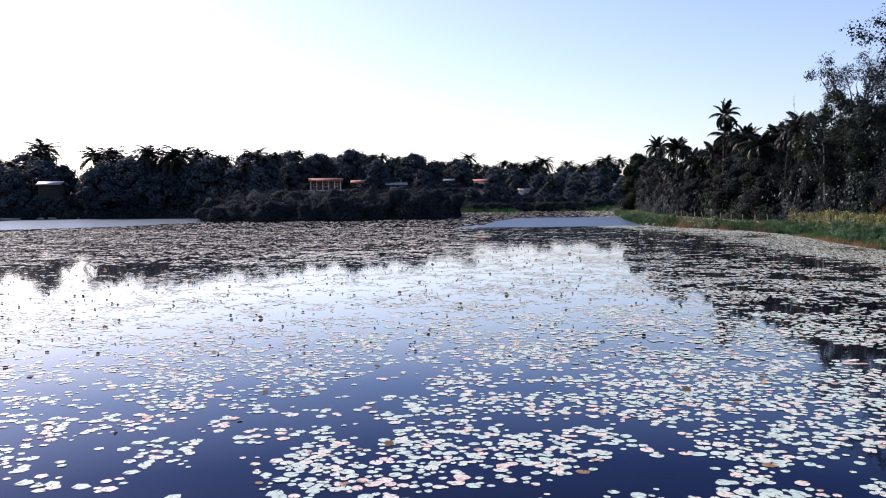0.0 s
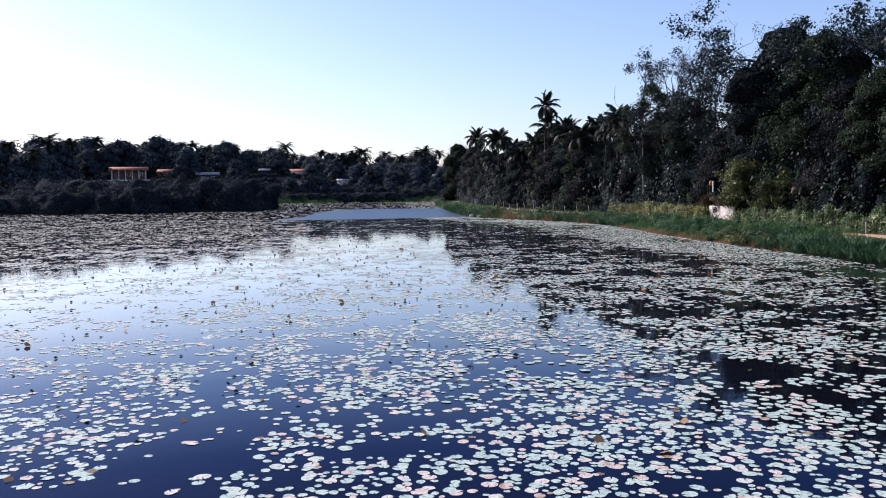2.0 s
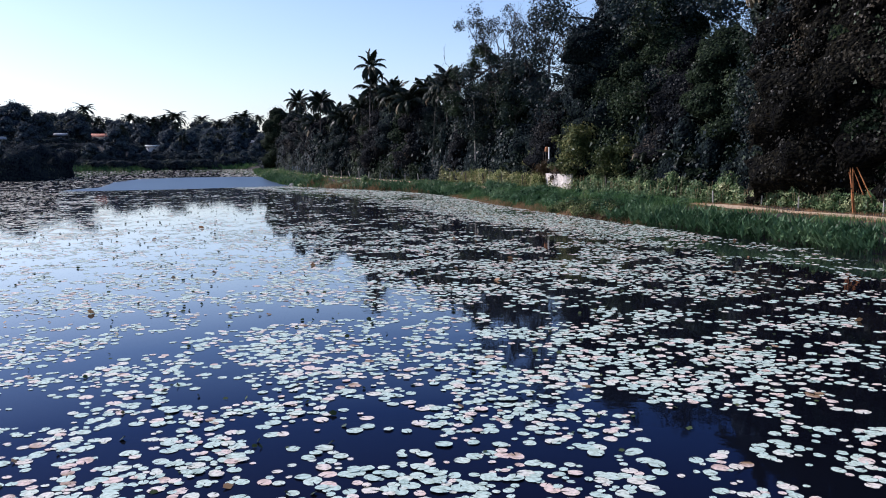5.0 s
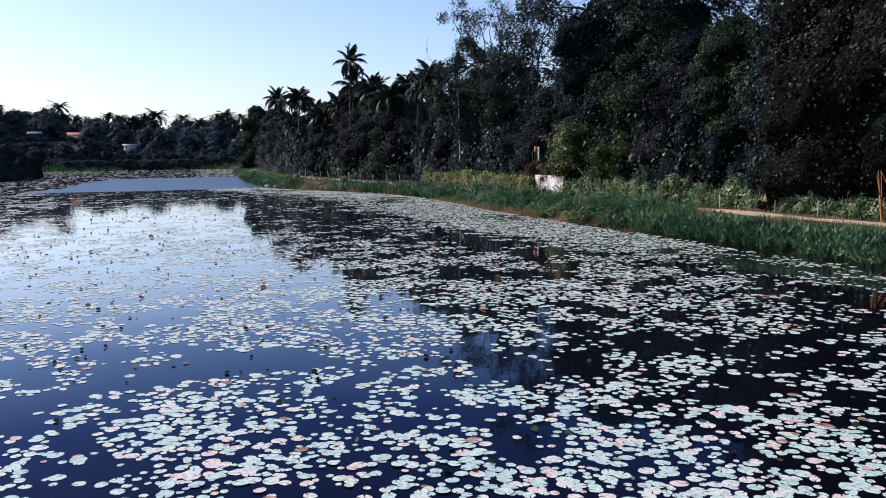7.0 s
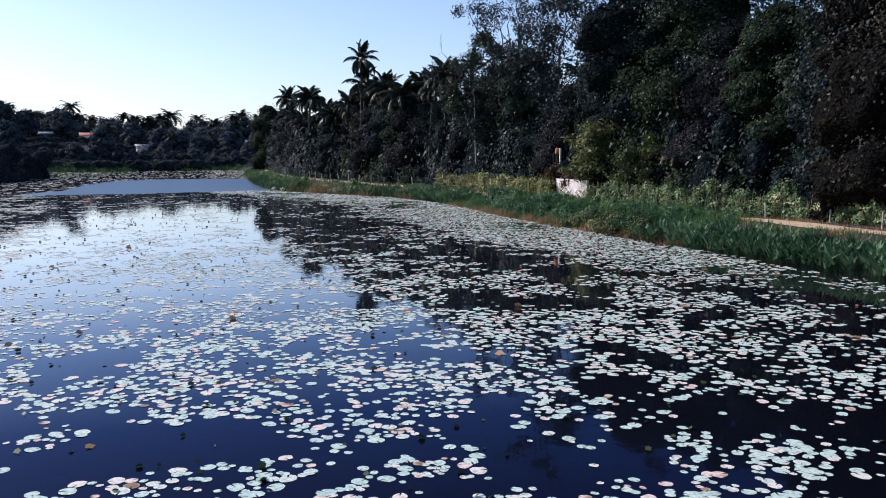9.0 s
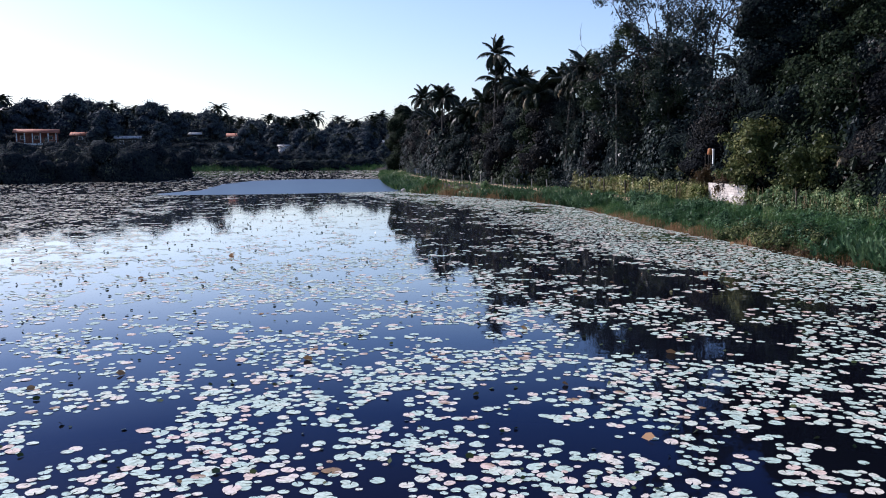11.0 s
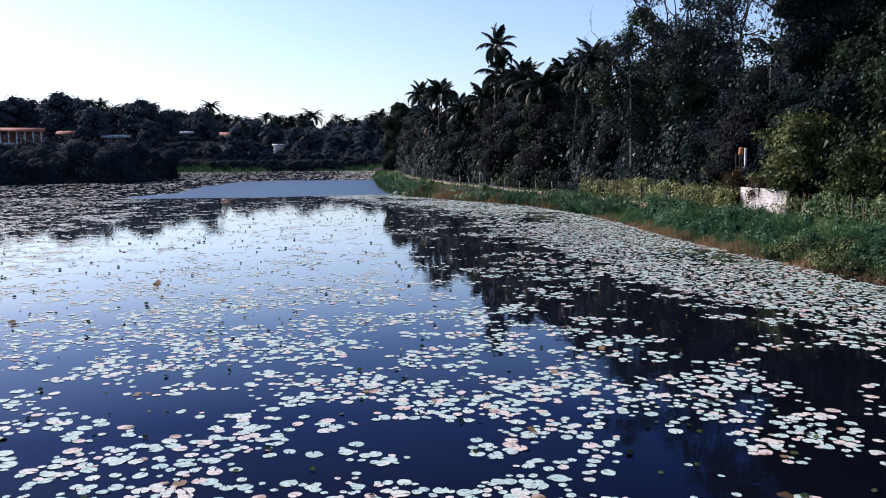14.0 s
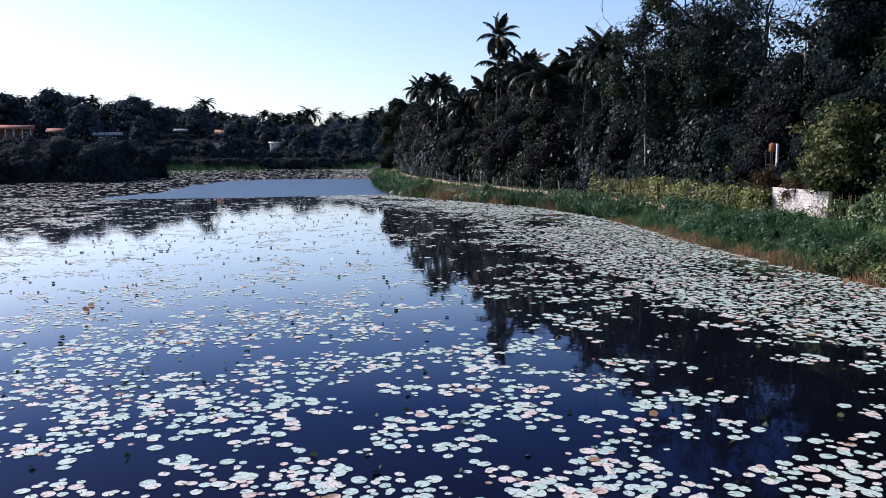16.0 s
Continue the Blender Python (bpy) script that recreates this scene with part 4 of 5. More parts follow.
put(FINE[3], 53.0, 113.5, 50, 15.5 / reach(FINE[3]))
put(FULL[1], 52.5, 229, 20, 16.0 / reach(FULL[1]))
put(FULL[0], 55.5, 222, 80, 15.0 / reach(FULL[0]))
put(FULL[1], 50.2, 133.5, 200, 12.0 / reach(FULL[1]))
put(FINE[0], 55.2, 108.5, 30, 19.0 / reach(FINE[0]))
put(FULL[2], 54.8, 98.0, 130, 11.0 / reach(FULL[2]))
put(TALL[2], 49.4, 142.5, 50, 1.12)
put(TALL[1], 49.8, 147, 90, 0.9)
put(TALL[3], 51.5, 137, 10, 1.15)
put(FULL[1], 50.5, 146.5, 40, 13.5 / reach(FULL[1]))
put(FULL[0], 51.5, 152.5, 140, 12.5 / reach(FULL[0]))

# far shore and hill
rng = np.random.default_rng(8)
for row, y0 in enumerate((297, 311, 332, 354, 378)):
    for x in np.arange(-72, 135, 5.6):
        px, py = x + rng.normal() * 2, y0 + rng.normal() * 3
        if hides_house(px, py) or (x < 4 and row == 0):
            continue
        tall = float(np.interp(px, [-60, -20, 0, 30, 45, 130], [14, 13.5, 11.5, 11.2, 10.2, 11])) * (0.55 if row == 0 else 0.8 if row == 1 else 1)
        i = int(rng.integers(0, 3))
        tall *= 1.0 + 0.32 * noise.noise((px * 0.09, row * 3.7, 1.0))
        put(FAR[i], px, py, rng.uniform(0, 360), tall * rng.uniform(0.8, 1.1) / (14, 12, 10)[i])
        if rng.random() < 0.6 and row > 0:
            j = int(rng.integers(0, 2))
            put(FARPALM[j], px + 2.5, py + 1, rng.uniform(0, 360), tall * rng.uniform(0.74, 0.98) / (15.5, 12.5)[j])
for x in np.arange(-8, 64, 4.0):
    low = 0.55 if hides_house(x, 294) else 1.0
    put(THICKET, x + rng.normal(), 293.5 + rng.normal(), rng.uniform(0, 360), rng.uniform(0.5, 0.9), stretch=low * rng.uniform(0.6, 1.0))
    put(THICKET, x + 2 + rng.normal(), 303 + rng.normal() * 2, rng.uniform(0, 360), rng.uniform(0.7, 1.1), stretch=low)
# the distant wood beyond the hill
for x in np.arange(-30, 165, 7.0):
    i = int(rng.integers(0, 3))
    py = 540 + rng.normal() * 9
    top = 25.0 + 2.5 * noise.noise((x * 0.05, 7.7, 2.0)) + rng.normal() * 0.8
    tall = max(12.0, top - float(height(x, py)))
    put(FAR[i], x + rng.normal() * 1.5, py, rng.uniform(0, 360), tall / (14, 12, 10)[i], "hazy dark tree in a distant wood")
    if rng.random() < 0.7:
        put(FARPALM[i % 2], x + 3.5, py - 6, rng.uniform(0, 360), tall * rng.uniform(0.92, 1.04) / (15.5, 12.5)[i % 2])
# west shore
for row, y0 in enumerate((256, 266, 279)):
    for x in np.arange(-205, -58, 5.4):
        px, py = x + rng.normal() * 2, y0 + rng.normal() * 2.5
        if hides_house(px, py):
            continue
        i = int(rng.integers(0, 3))
        put(FAR[i], px, py, rng.uniform(0, 360), rng.uniform(14, 17) * (1 + 0.35 * noise.noise((px * 0.08, row * 2.3, 4.0))) / (14, 12, 10)[i])
        if rng.random() < 0.4:
            j = int(rng.integers(0, 2))
            put(FARPALM[j], px + 2, py, rng.uniform(0, 360), rng.uniform(14, 20) / (15.5, 12.5)[j])
for x in np.arange(-215, -60, 5.5):
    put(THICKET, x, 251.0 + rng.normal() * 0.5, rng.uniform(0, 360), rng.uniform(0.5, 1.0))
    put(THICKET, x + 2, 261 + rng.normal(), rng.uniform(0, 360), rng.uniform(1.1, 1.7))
for dx in (-5, -1.5, 2, 5.5):
    put(FAR[2], -118 + dx, 250.5, dx * 50, 0.62)
# thicket of the headland
for k, (x, y, s, h) in enumerate([(-53, 204, 0.6, 0.62), (-40.5, 200, 0.64, 0.68), (-30.5, 197.5, 0.42, 0.5), (-22.5, 198, 0.55, 0.62), (-6.5, 207, 0.86, 0.88), (-35, 204, 0.5, 0.62), (-27, 205, 0.55, 0.66), (-14, 207, 0.55, 0.7), (-15.5, 202.5, 0.4, 0.5),
                                  (-47, 216, 0.9, 0.85), (-31, 213, 0.9, 0.85), (-18, 215, 0.8, 0.9), (-1, 222, 0.62, 0.72), (-5, 231, 0.8, 0.7), (-22, 228, 1.0, 0.85), (-40, 231, 1.0, 0.85), (-58, 226, 0.7, 0.75), (-8, 245, 0.8, 0.7), (-9, 262, 0.8, 0.7), (-26, 199.5, 0.4, 0.5), (-1.5, 211.5, 0.42, 0.5), (-46, 204, 0.5, 0.55)]):
    ob = put(ISLAND[k % 2], x, y, k * 77, s, stretch=h / s * 1.4)
    ob.location.z = min(ob.location.z, 0.3)
for k in range(190):
    x, y = rng.uniform(-66, 75), rng.uniform(236, 350)
    if not hides_house(x, y, 9) and float(lake_distance(x, y)) > 2:
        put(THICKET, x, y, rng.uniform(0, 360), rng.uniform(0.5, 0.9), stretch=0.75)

# the bright bush over the block wall
WALL_BUSH = broadleaf("large_bush", 33, 6.0, 3.6, M_BUSH, per=50, size=0.24, puff=0.75, limbs=14, twigs=7, fork=0.08, label="large sunlit bush hanging over a block wall")
put(WALL_BUSH, 51.3, 90.0, 0, 1.05)
put(WALL_BUSH, 51.4, 96.4, 60, 0.5)
RED_BUSH = broadleaf("shrub", 37, 3.4, 1.9, M_BUSH_RED, per=60, size=0.15, puff=0.5, limbs=10, twigs=6, fork=0.1, label="reddish-leaved shrub hanging over the block wall")
put(RED_BUSH, 50.4, 93.9, 0, 1.0)
put(RED_BUSH, 50.2, 92.2, 120, 0.85)
put(WALL_BUSH, 52.0, 98.0, 60, 0.75)
put(WALL_BUSH, 50.9, 87.0, 130, 1.15)
put(WALL_BUSH, 51.2, 83.0, 250, 0.95)
PROTOS += [WALL_BUSH, RED_BUSH]
for ob in PROTOS:
    for o in (*ob.children_recursive, ob):
        bpy.data.objects.remove(o)

# palms of the east bank
palm(47.0, 142.8, 17.2, 101, 20, 0.02, 0.72, 4, 1.5, "tall coconut palm standing above the tree line")
palm(47.6, 143.6, 13.6, 110, 22, 0.03, 0.78, 3, 1.4)
palm(46.2, 168, 12.8, 102, 26, 0.04, 0.8)
palm(50.0, 140, 12.6, 103, 26, 0.04, 0.8)
palm(52.5, 134, 12.4, 104, 26, 0.04, 0.85)
palm(49.7, 166, 10.4, 105, 26, 0.05, 0.75)
palm(50.0, 183, 13.8, 106, 26, 0.05, 0.8)
palm(49.0, 153, 10.7, 107, 26, 0.05, 0.8)
palm(53.5, 128, 13.7, 108, 26, 0.05, 0.8)
for k, (x, y, h) in enumerate([(50.5, 126, 12.0), (49.2, 131.5, 11.0), (48.6, 137, 12.2), (47.6, 148, 10.5), (47.0, 156, 9.2), (46.6, 174, 8.6), (47.4, 179, 9.5), (48.6, 190, 10.0), (51.5, 123, 13.0), (54, 150, 12.5), (53, 158, 11.5), (52, 175, 11.0)]):
    palm(x, y, h, 120 + k, 22, 0.06, 0.8)
palm(51.6, 64.4, 16.6, 140, 16, 0.02, 1.0, 26, 0.6, "old palm with a curtain of dry hanging fronds")
palm(54.5, 214, 15.6, 109, 22, 0.03, 1.0, 2, 0.8)


# ---- lily pads ----
OPEN = [(21.8, 53.7, 2.3), (25.5, 51.2, 2.0), (14.6, 56.8, 1.5), (28.2, 59.3, 2.6), (10.0, 49.7, 1.3), (22.4, 47.2, 1.0), (28.2, 62.7, 2.5),
        (26.2, 65.6, 1.8), (17.7, 68.5, 1.4), (23.3, 68.5, 1.3), (38.0, 83.3, 1.7), (17.1, 31.9, 1.0), (16.0, 33.9, 0.9), (12.0, 40.5, 1.5),
        (5.9, 40.6, 1.8), (8.8, 42.0, 1.5), (11.1, 41.3, 1.2), (16.5, 38.9, 1.4), (13.8, 48.5, 1.6), (20.7, 51.4, 1.3), (1.0, 26.8, 1.7),
        (13.1, 27.4, 1.8), (8.0, 31.1, 1.2), (3.3, 24.7, 0.9), (3.9, 15.9, 1.4), (-2.3, 22.8, 2.4), (-5.0, 15.2, 1.2)]
THICK = [(15.0, 35.0, 1.3), (14.2, 32.3, 1.2), (15.8, 30.1, 1.1), (7.2, 36.0, 1.3), (11.2, 22.3, 1.0), (6.3, 24.8, 0.9), (7.1, 37.3, 2.0),
         (4.9, 30.5, 1.4), (13.4, 64.0, 1.9), (21.6, 57.8, 1.4), (33.8, 70.2, 2.4), (21.0, 65.8, 1.4), (14.1, 70.2, 1.7), (12.1, 53.5, 1.2),
         (20.2, 49.2, 0.9), (17.5, 52.1, 1.1), (36.6, 67.8, 2.5), (14.4, 50.7, 1.0), (12.8, 40.7, 0.9), (16.0, 43.7, 1.5), (24.0, 43.7, 1.6),
         (0.7, 17.9, 1.5), (-2.0, 15.4, 1.3), (8.9, 21.6, 2.2)]


def shore_x(y):
    """The east shore's x at the distance y."""
    e = shore[:17]
    return np.interp(y, e[:, 1], e[:, 0])


def pad_cover(x, y):
    """How much of the water the pads hide there, 0 to 1."""
    a = noise.noise((x * 0.09, y * 0.09, 3.1))
    b = noise.noise((x * 0.42, y * 0.42, 8.7))
    c = noise.noise((x * 0.95, y * 0.95, 1.9))
    v = 0.30 + 0.22 * a + 0.62 * b + 0.75 * c
    for u, w, r in OPEN:
        k = ((x - u) ** 2 + (y - w) ** 2) / (r * r)
        if k < 4:
            v -= 0.26 * math.exp(-k)
    for u, w, r in THICK:
        k = ((x - u) ** 2 + (y - w) ** 2) / (r * r)
        if k < 4:
            v += 0.45 * math.exp(-k)
    if 26 < y < 80:
        edge = 35 + 2.5 * max(0.0, x + 3) + 5 * a
        v -= 0.20 * min(1.0, max(0.0, (y - edge) / 12)) * min(1.0, (80 - y) / 14) * min(1.0, max(0.0, (12 - x) / 6))
    if x > 20:
        d = float(shore_x(y)) - x
        if y > 56 and d < 10:
            v += (0.75 + 1.1 * noise.noise((x * 0.22, y * 0.16, 6.3))) * min(1.0, (10 - d) / 4)
        elif y < 58:
            v -= 0.02 * min(58 - y, 12) * (x > 30)
        else:
            v -= 0.08
    if y > 66:
        west = min(1.0, max(0.0, (7 - x) / 8))
        v += min(1.0, (y - 66) / 20) * (0.1 * west - (0.30 if x < float(shore_x(y)) - 12 and y < 143 else 0.0) * (1 - west))
    return v


def in_open_water(x, y):
    """The two stretches free of pads: the pool before the far shore and the channel on the west side."""
    dx, dy = 1.2 * noise.noise((x * 0.3, y * 0.3, 0.5)), 1.2 * noise.noise((x * 0.3, y * 0.3, 5.5))
    return inside(x + dx, y + dy, POOL) or inside(x + dx, y + dy, CHANNEL)


def pad_shape(rng, n, rad):
    """A round leaf with a notch, slightly uneven, in the plane z = 0."""
    a = np.linspace(0.14, 2 * np.pi - 0.14, n) + rng.uniform(0, 6.28)
    r = rad * (1 + 0.05 * rng.normal(size=n)) * (1 + 0.08 * np.cos(2 * a + rng.uniform(0, 6)))
    v = np.stack([r * np.cos(a), r * np.sin(a), 0.012 * rad * rng.normal(size=n)], axis=1)
    hub = np.array([[0.12 * rad * math.cos((a[0] + a[-1]) / 2 + math.pi), 0.12 * rad * math.sin((a[0] + a[-1]) / 2 + math.pi), -0.004]])
    return np.concatenate([v, hub * 0.2])


prng = np.random.default_rng(17)
NEAR = (4.0, 26.0, 12.0, 34.0)          # x0, y0, x1, y1: the stretch whose pads are single things
cells = {}


def free(x, y, r):
    i, j = int(x // 0.45), int(y // 0.45)
    for a in (i - 1, i, i + 1):
        for b in (j - 1, j, j + 1):
            for (u, w, q) in cells.get((a, b), ()):
                if (u - x) ** 2 + (w - y) ** 2 < (0.62 * (q + r)) ** 2:
                    return False
    cells.setdefault((i, j), []).append((x, y, r))
    return True


def scatter(count, x0, x1, y0, y1, rlo, rhi, n, bias=0.0, crowd=True, test=None):
    xs_, ys_ = prng.uniform(x0, x1, count), prng.uniform(y0, y1, count)
    dist = lake_distance(xs_, ys_)
    rs = rlo + (rhi - rlo) * prng.random(count) ** 1.4
    verts, made = [], []
    for x, y, r, d in zip(xs_, ys_, rs, dist):
        if d > -0.6 - 1.2 * (y < 70) * prng.random() or (test and not test(x, y)) or in_open_water(x, y):
            continue
        if pad_cover(x, y) + bias < prng.random() * 0.9 or (crowd and not free(x, y, r)):
            continue
        made.append((x, y, r))
        v = pad_shape(prng, n, r)
        tx, ty = prng.normal(size=2) * 0.012
        v[:, 2] += 0.004 + prng.random() * 0.007 + v[:, 0] * tx + v[:, 1] * ty
        verts.append(v + np.array([x, y, 0]))
    return verts, made


def pads_object(name, verts, label, mat=M_PAD):
    n = verts[0].shape[0]
    idx = np.arange(len(verts) * n).reshape(-1, n)
    return thing(name, mesh_np(name, np.concatenate(verts), [idx], mat), label, "lily pads", kind="stuff")


def close(x, y):
    """Within about 45 m of the flight line's strip, east of the tan carpet."""
    return x > -32 + 0.2 * y and not (y > 84 and x < 0)


ROUND = (-3.0, 12.0, 27.0, 62.0)       # the stretch whose pads are drawn with more corners


def in_round(x, y):
    return ROUND[0] < x < ROUND[2] and ROUND[1] < y < ROUND[3]


near_v, near_m = scatter(68000, ROUND[0], ROUND[2], ROUND[1], ROUND[3], 0.055, 0.16, 11)
single = [k for k, (x, y, r) in enumerate(near_m) if NEAR[0] < x < NEAR[2] and NEAR[1] < y < NEAR[3]][:300]
picked = set(single)
pads_object("lily_pads", [v for k, v in enumerate(near_v) if k not in picked], "pale green and pinkish lily pads floating on the lake")
side_v, _ = scatter(256000, -31, 44, 8, 97, 0.05, 0.18, 6, test=lambda x, y: close(x, y) and not in_round(x, y))
pads_object("lily_pads", side_v, "pale lily pads spread to both sides of the open lake")
mid_v, _ = scatter(40000, 2, 46, 97, 150, 0.08, 0.24, 5, crowd=False)
old_v, _ = scatter(86000, -90, 6, 68, 150, 0.10, 0.24, 5, bias=-0.02, crowd=False)
mid2_v, _ = scatter(30000, -95, -10, 10, 78, 0.09, 0.2, 5, crowd=False, test=lambda x, y: not close(x, y))
south_v, _ = scatter(4000, -90, 38, -80, 8, 0.14, 0.3, 5, crowd=False)
pads_object("lily_pads", mid_v + mid2_v + south_v, "pale lily pads scattered over the middle of the lake")
pads_object("lily_pads", old_v, "dense carpet of tan lily pads on the west side", M_PAD_OLD)
far_v, _ = scatter(28000, -90, 56, 150, 290, 0.2, 0.42, 6, bias=0.05, crowd=False)
pads_object("lily_pads", far_v, "distant carpet of yellowish lily pads before the far shore", M_PAD_OLD)

# the single pads of the stretch passed nearest
shapes = []
for k in range(8):
    v = pad_shape(prng, 18, 1.0)
    bm = bmesh.new()
    top = [bm.verts.new((*p[:2], 0.05 * abs(p[0]) ** 2 * 0.3)) for p in v]
    bm.faces.new(top)
    ext = bmesh.ops.extrude_face_region(bm, geom=bm.faces[:])
    bmesh.ops.translate(bm, vec=(0, 0, 0.03), verts=[g for g in ext["geom"] if isinstance(g, bmesh.types.BMVert)])
    bmesh.ops.recalc_face_normals(bm, faces=bm.faces[:])
    me = bpy.data.meshes.new("lily_pad")
    bm.to_mesh(me)
    bm.free()
    me.materials.append(M_PAD1)
    shapes.append(me)
for k in single:
    x, y, r = near_m[k]
    ob = thing("lily_pad", shapes[k % 8], "round notched lily pad floating on dark water", "lily pad", "lily pads of the near water")
    ob.matrix_basis = pose(x, y, 0.008 + 0.015 * prng.random(), prng.normal() * 1.0, prng.normal() * 1.0, prng.uniform(0, 360)) @ Matrix.Scale(r, 4)


# upturned and curled leaves standing out of the water
def raised_leaves(count, x0, x1, y0, y1, size, mat=M_UPLEAF):
    st = Stock()
    xs_, ys_ = prng.uniform(x0, x1, count), prng.uniform(y0, y1, count)
    d = lake_distance(xs_, ys_)
    for x, y, dd in zip(xs_, ys_, d):
        if dd > -1 or in_open_water(x, y):
            continue
        s = size * prng.uniform(0.6, 1.5)
        a, lean = prng.uniform(0, 6.28), prng.uniform(0.2, 1.2)
        u, w = np.array([math.cos(a), math.sin(a), 0]), np.array([-math.sin(a), math.cos(a), 0])
        up = np.array([0, 0, 1.0]) * math.sin(lean) + w * math.cos(lean)
        c = np.array([x, y, 0.01])
        v = [c - u * s * 0.5, c + u * s * 0.5, c + u * s * 0.62 + up * s * 0.5 + w * 0.2 * s, c + up * s * 0.85, c - u * s * 0.62 + up * s * 0.5 + w * 0.2 * s]
        st.add(v, [(0, 1, 2, 3, 4)])
    return st.mesh("raised_leaves", mat)


thing("raised_leaves", raised_leaves(6500, -60, 42, 26, 150, 0.085), "small dark curled leaves standing out of the water", "water plants", kind="stuff")
thing("curled_leaves", raised_leaves(150, -30, 40, 14, 80, 0.14, M_GRASS_DRY), "brown curled dying leaves among the lily pads", "water plants", kind="stuff")


# ---- bank plants, fence and wall ----
def blades(rng, pts, zs, tall, width, lean=0.35):
    n = len(pts)
    a = rng.uniform(0, 6.28, n)
    h = tall * rng.uniform(0.5, 1.15, n) * np.array([1.0 + 0.95 * noise.noise((float(p[0]) * 0.6, float(p[1]) * 0.6, 2.2)) for p in pts])
    side = np.stack([np.cos(a), np.sin(a), np.zeros(n)], axis=1) * (width * rng.uniform(0.7, 1.3, n))[:, None]
    b = rng.uniform(0, 6.28, n)
    off = np.stack([np.cos(b), np.sin(b), np.zeros(n)], axis=1) * (h * lean * rng.random(n))[:, None]
    base = np.concatenate([pts, zs[:, None]], axis=1)
    mid = base + off * 0.35 + np.stack([np.zeros(n), np.zeros(n), h * 0.6], axis=1)
    tip = base + off + np.stack([np.zeros(n), np.zeros(n), h], axis=1)
    v = np.stack([base - side * 0.5, base + side * 0.5, mid + side * 0.4, mid - side * 0.4, tip], axis=1).reshape(-1, 3)
    i = np.arange(n)[:, None] * 5
    return v, i + np.array([[0, 1, 2, 3]]), i + np.array([[3, 2, 4]])


def bank_grass(name, seed, count, y0, y1, d0, d1, tall, width, mat, label, clump=0.9, lean=0.45, gap=0.9):
    rng = np.random.default_rng(seed)
    y = rng.uniform(y0, y1, count)
    d = d0 + (d1 - d0) * rng.random(count)
    x = shore_x(y) + d
    keep = np.array([noise.noise((float(a) * 0.5, float(b) * 0.5, seed)) > rng.random() * clump - 0.4 for a, b in zip(x, y)])
    keep &= np.abs(x - np.interp(y, [p[1] for p in PATH], [p[0] for p in PATH])) > gap * (1 + 0.35 * rng.random(count))
    x, y = x[keep], y[keep]
    v, q, t = blades(rng, np.stack([x, y], axis=1), height(x, y) - 0.03, tall, width, lean)
    return thing(name, mesh_np(name, v, [q, t], mat), label, "grass", kind="stuff")


bank_grass("bank_grass", 1, 14000, 44, 66, 0.2, 5.2, 0.3, 0.026, M_GRASS, "short green grass on the lake bank", gap=0.5)
bank_grass("dry_grass", 9, 9000, 44, 66, 4.0, 9.5, 0.2, 0.03, M_GRASS_DRY, "short dry grass along the edges of the path", gap=0.35)
bank_grass("bank_grass", 7, 34000, 66, 106, 0.2, 8.4, 0.36, 0.028, M_GRASS, "rough green grass over the lake bank", gap=0.0)
bank_grass("bank_grass", 10, 15000, 66, 103, 3.8, 8.6, 0.34, 0.024, M_GRASS, "grass grown over the path before the wall", clump=0.3, gap=0.0)
bank_grass("bank_grass", 8, 9000, 106, 132, 0.2, 8.0, 0.32, 0.045, M_GRASS, "short green grass on the lake bank")
bank_grass("bank_grass", 2, 16000, 130, 280, -0.3, 7.0, 0.55, 0.07, M_GRASS, "green grass on the far part of the bank")
bank_grass("tall_reeds", 3, 26000, 64, 105, -0.4, 4.6, 0.62, 0.022, M_GRASS, "tall fresh green reeds at the water's edge", lean=0.6)
bank_grass("dry_reeds", 4, 12000, 62, 105, -0.9, 0.6, 0.42, 0.03, M_GRASS_DRY, "reddish dry reeds at the water's edge", lean=0.7, clump=0.8)
bank_grass("dry_reeds", 5, 5000, 112, 140, -0.6, 2.4, 0.75, 0.05, M_GRASS_DRY, "orange-brown dry grass at the water's edge", lean=0.6)
bank_grass("tall_reeds", 6, 7000, 136, 205, -0.8, 3.0, 1.0, 0.07, M_GRASS, "tall green plants along the far bank", lean=0.6)


def far_grass():
    rng = np.random.default_rng(77)
    x, y = rng.uniform(-8, 62, 9000), rng.uniform(284, 299, 9000)
    ok = lake_distance(x, y) > -0.6
    v, q, t = blades(rng, np.stack([x[ok], y[ok]], axis=1), height(x[ok], y[ok]) - 0.05, 0.9, 0.22, 0.6)
    return mesh_np("far_grass", v, [q, t], M_GRASS)


thing("far_grass", far_grass(), "strip of green grass along the far shore", "grass", kind="stuff")


def weeds(seed, count, y0, y1, d0, d1, mat, leaves=60, size=0.13):
    """Low leafy weeds in loose mounds."""
    rng = np.random.default_rng(seed)
    y = rng.uniform(y0, y1, count)
    x = shore_x(y) + rng.uniform(d0, d1, count)
    z = np.maximum(height(x, y), -0.1)
    rad = rng.uniform(0.25, 0.75, count)
    k = np.repeat(np.arange(count), leaves)
    d = unit(rng.normal(size=(len(k), 3)) + [0, 0, 0.5])
    p = np.stack([x, y, z], axis=1)[k] + d * (rad[k] * rng.random(len(k)) ** 0.4)[:, None] * [1.2, 1.2, 0.9]
    v, f = leaf_quads(rng, p, size, 0.4, 0.6)
    return mesh_np("bank_weeds", v, [f], mat)


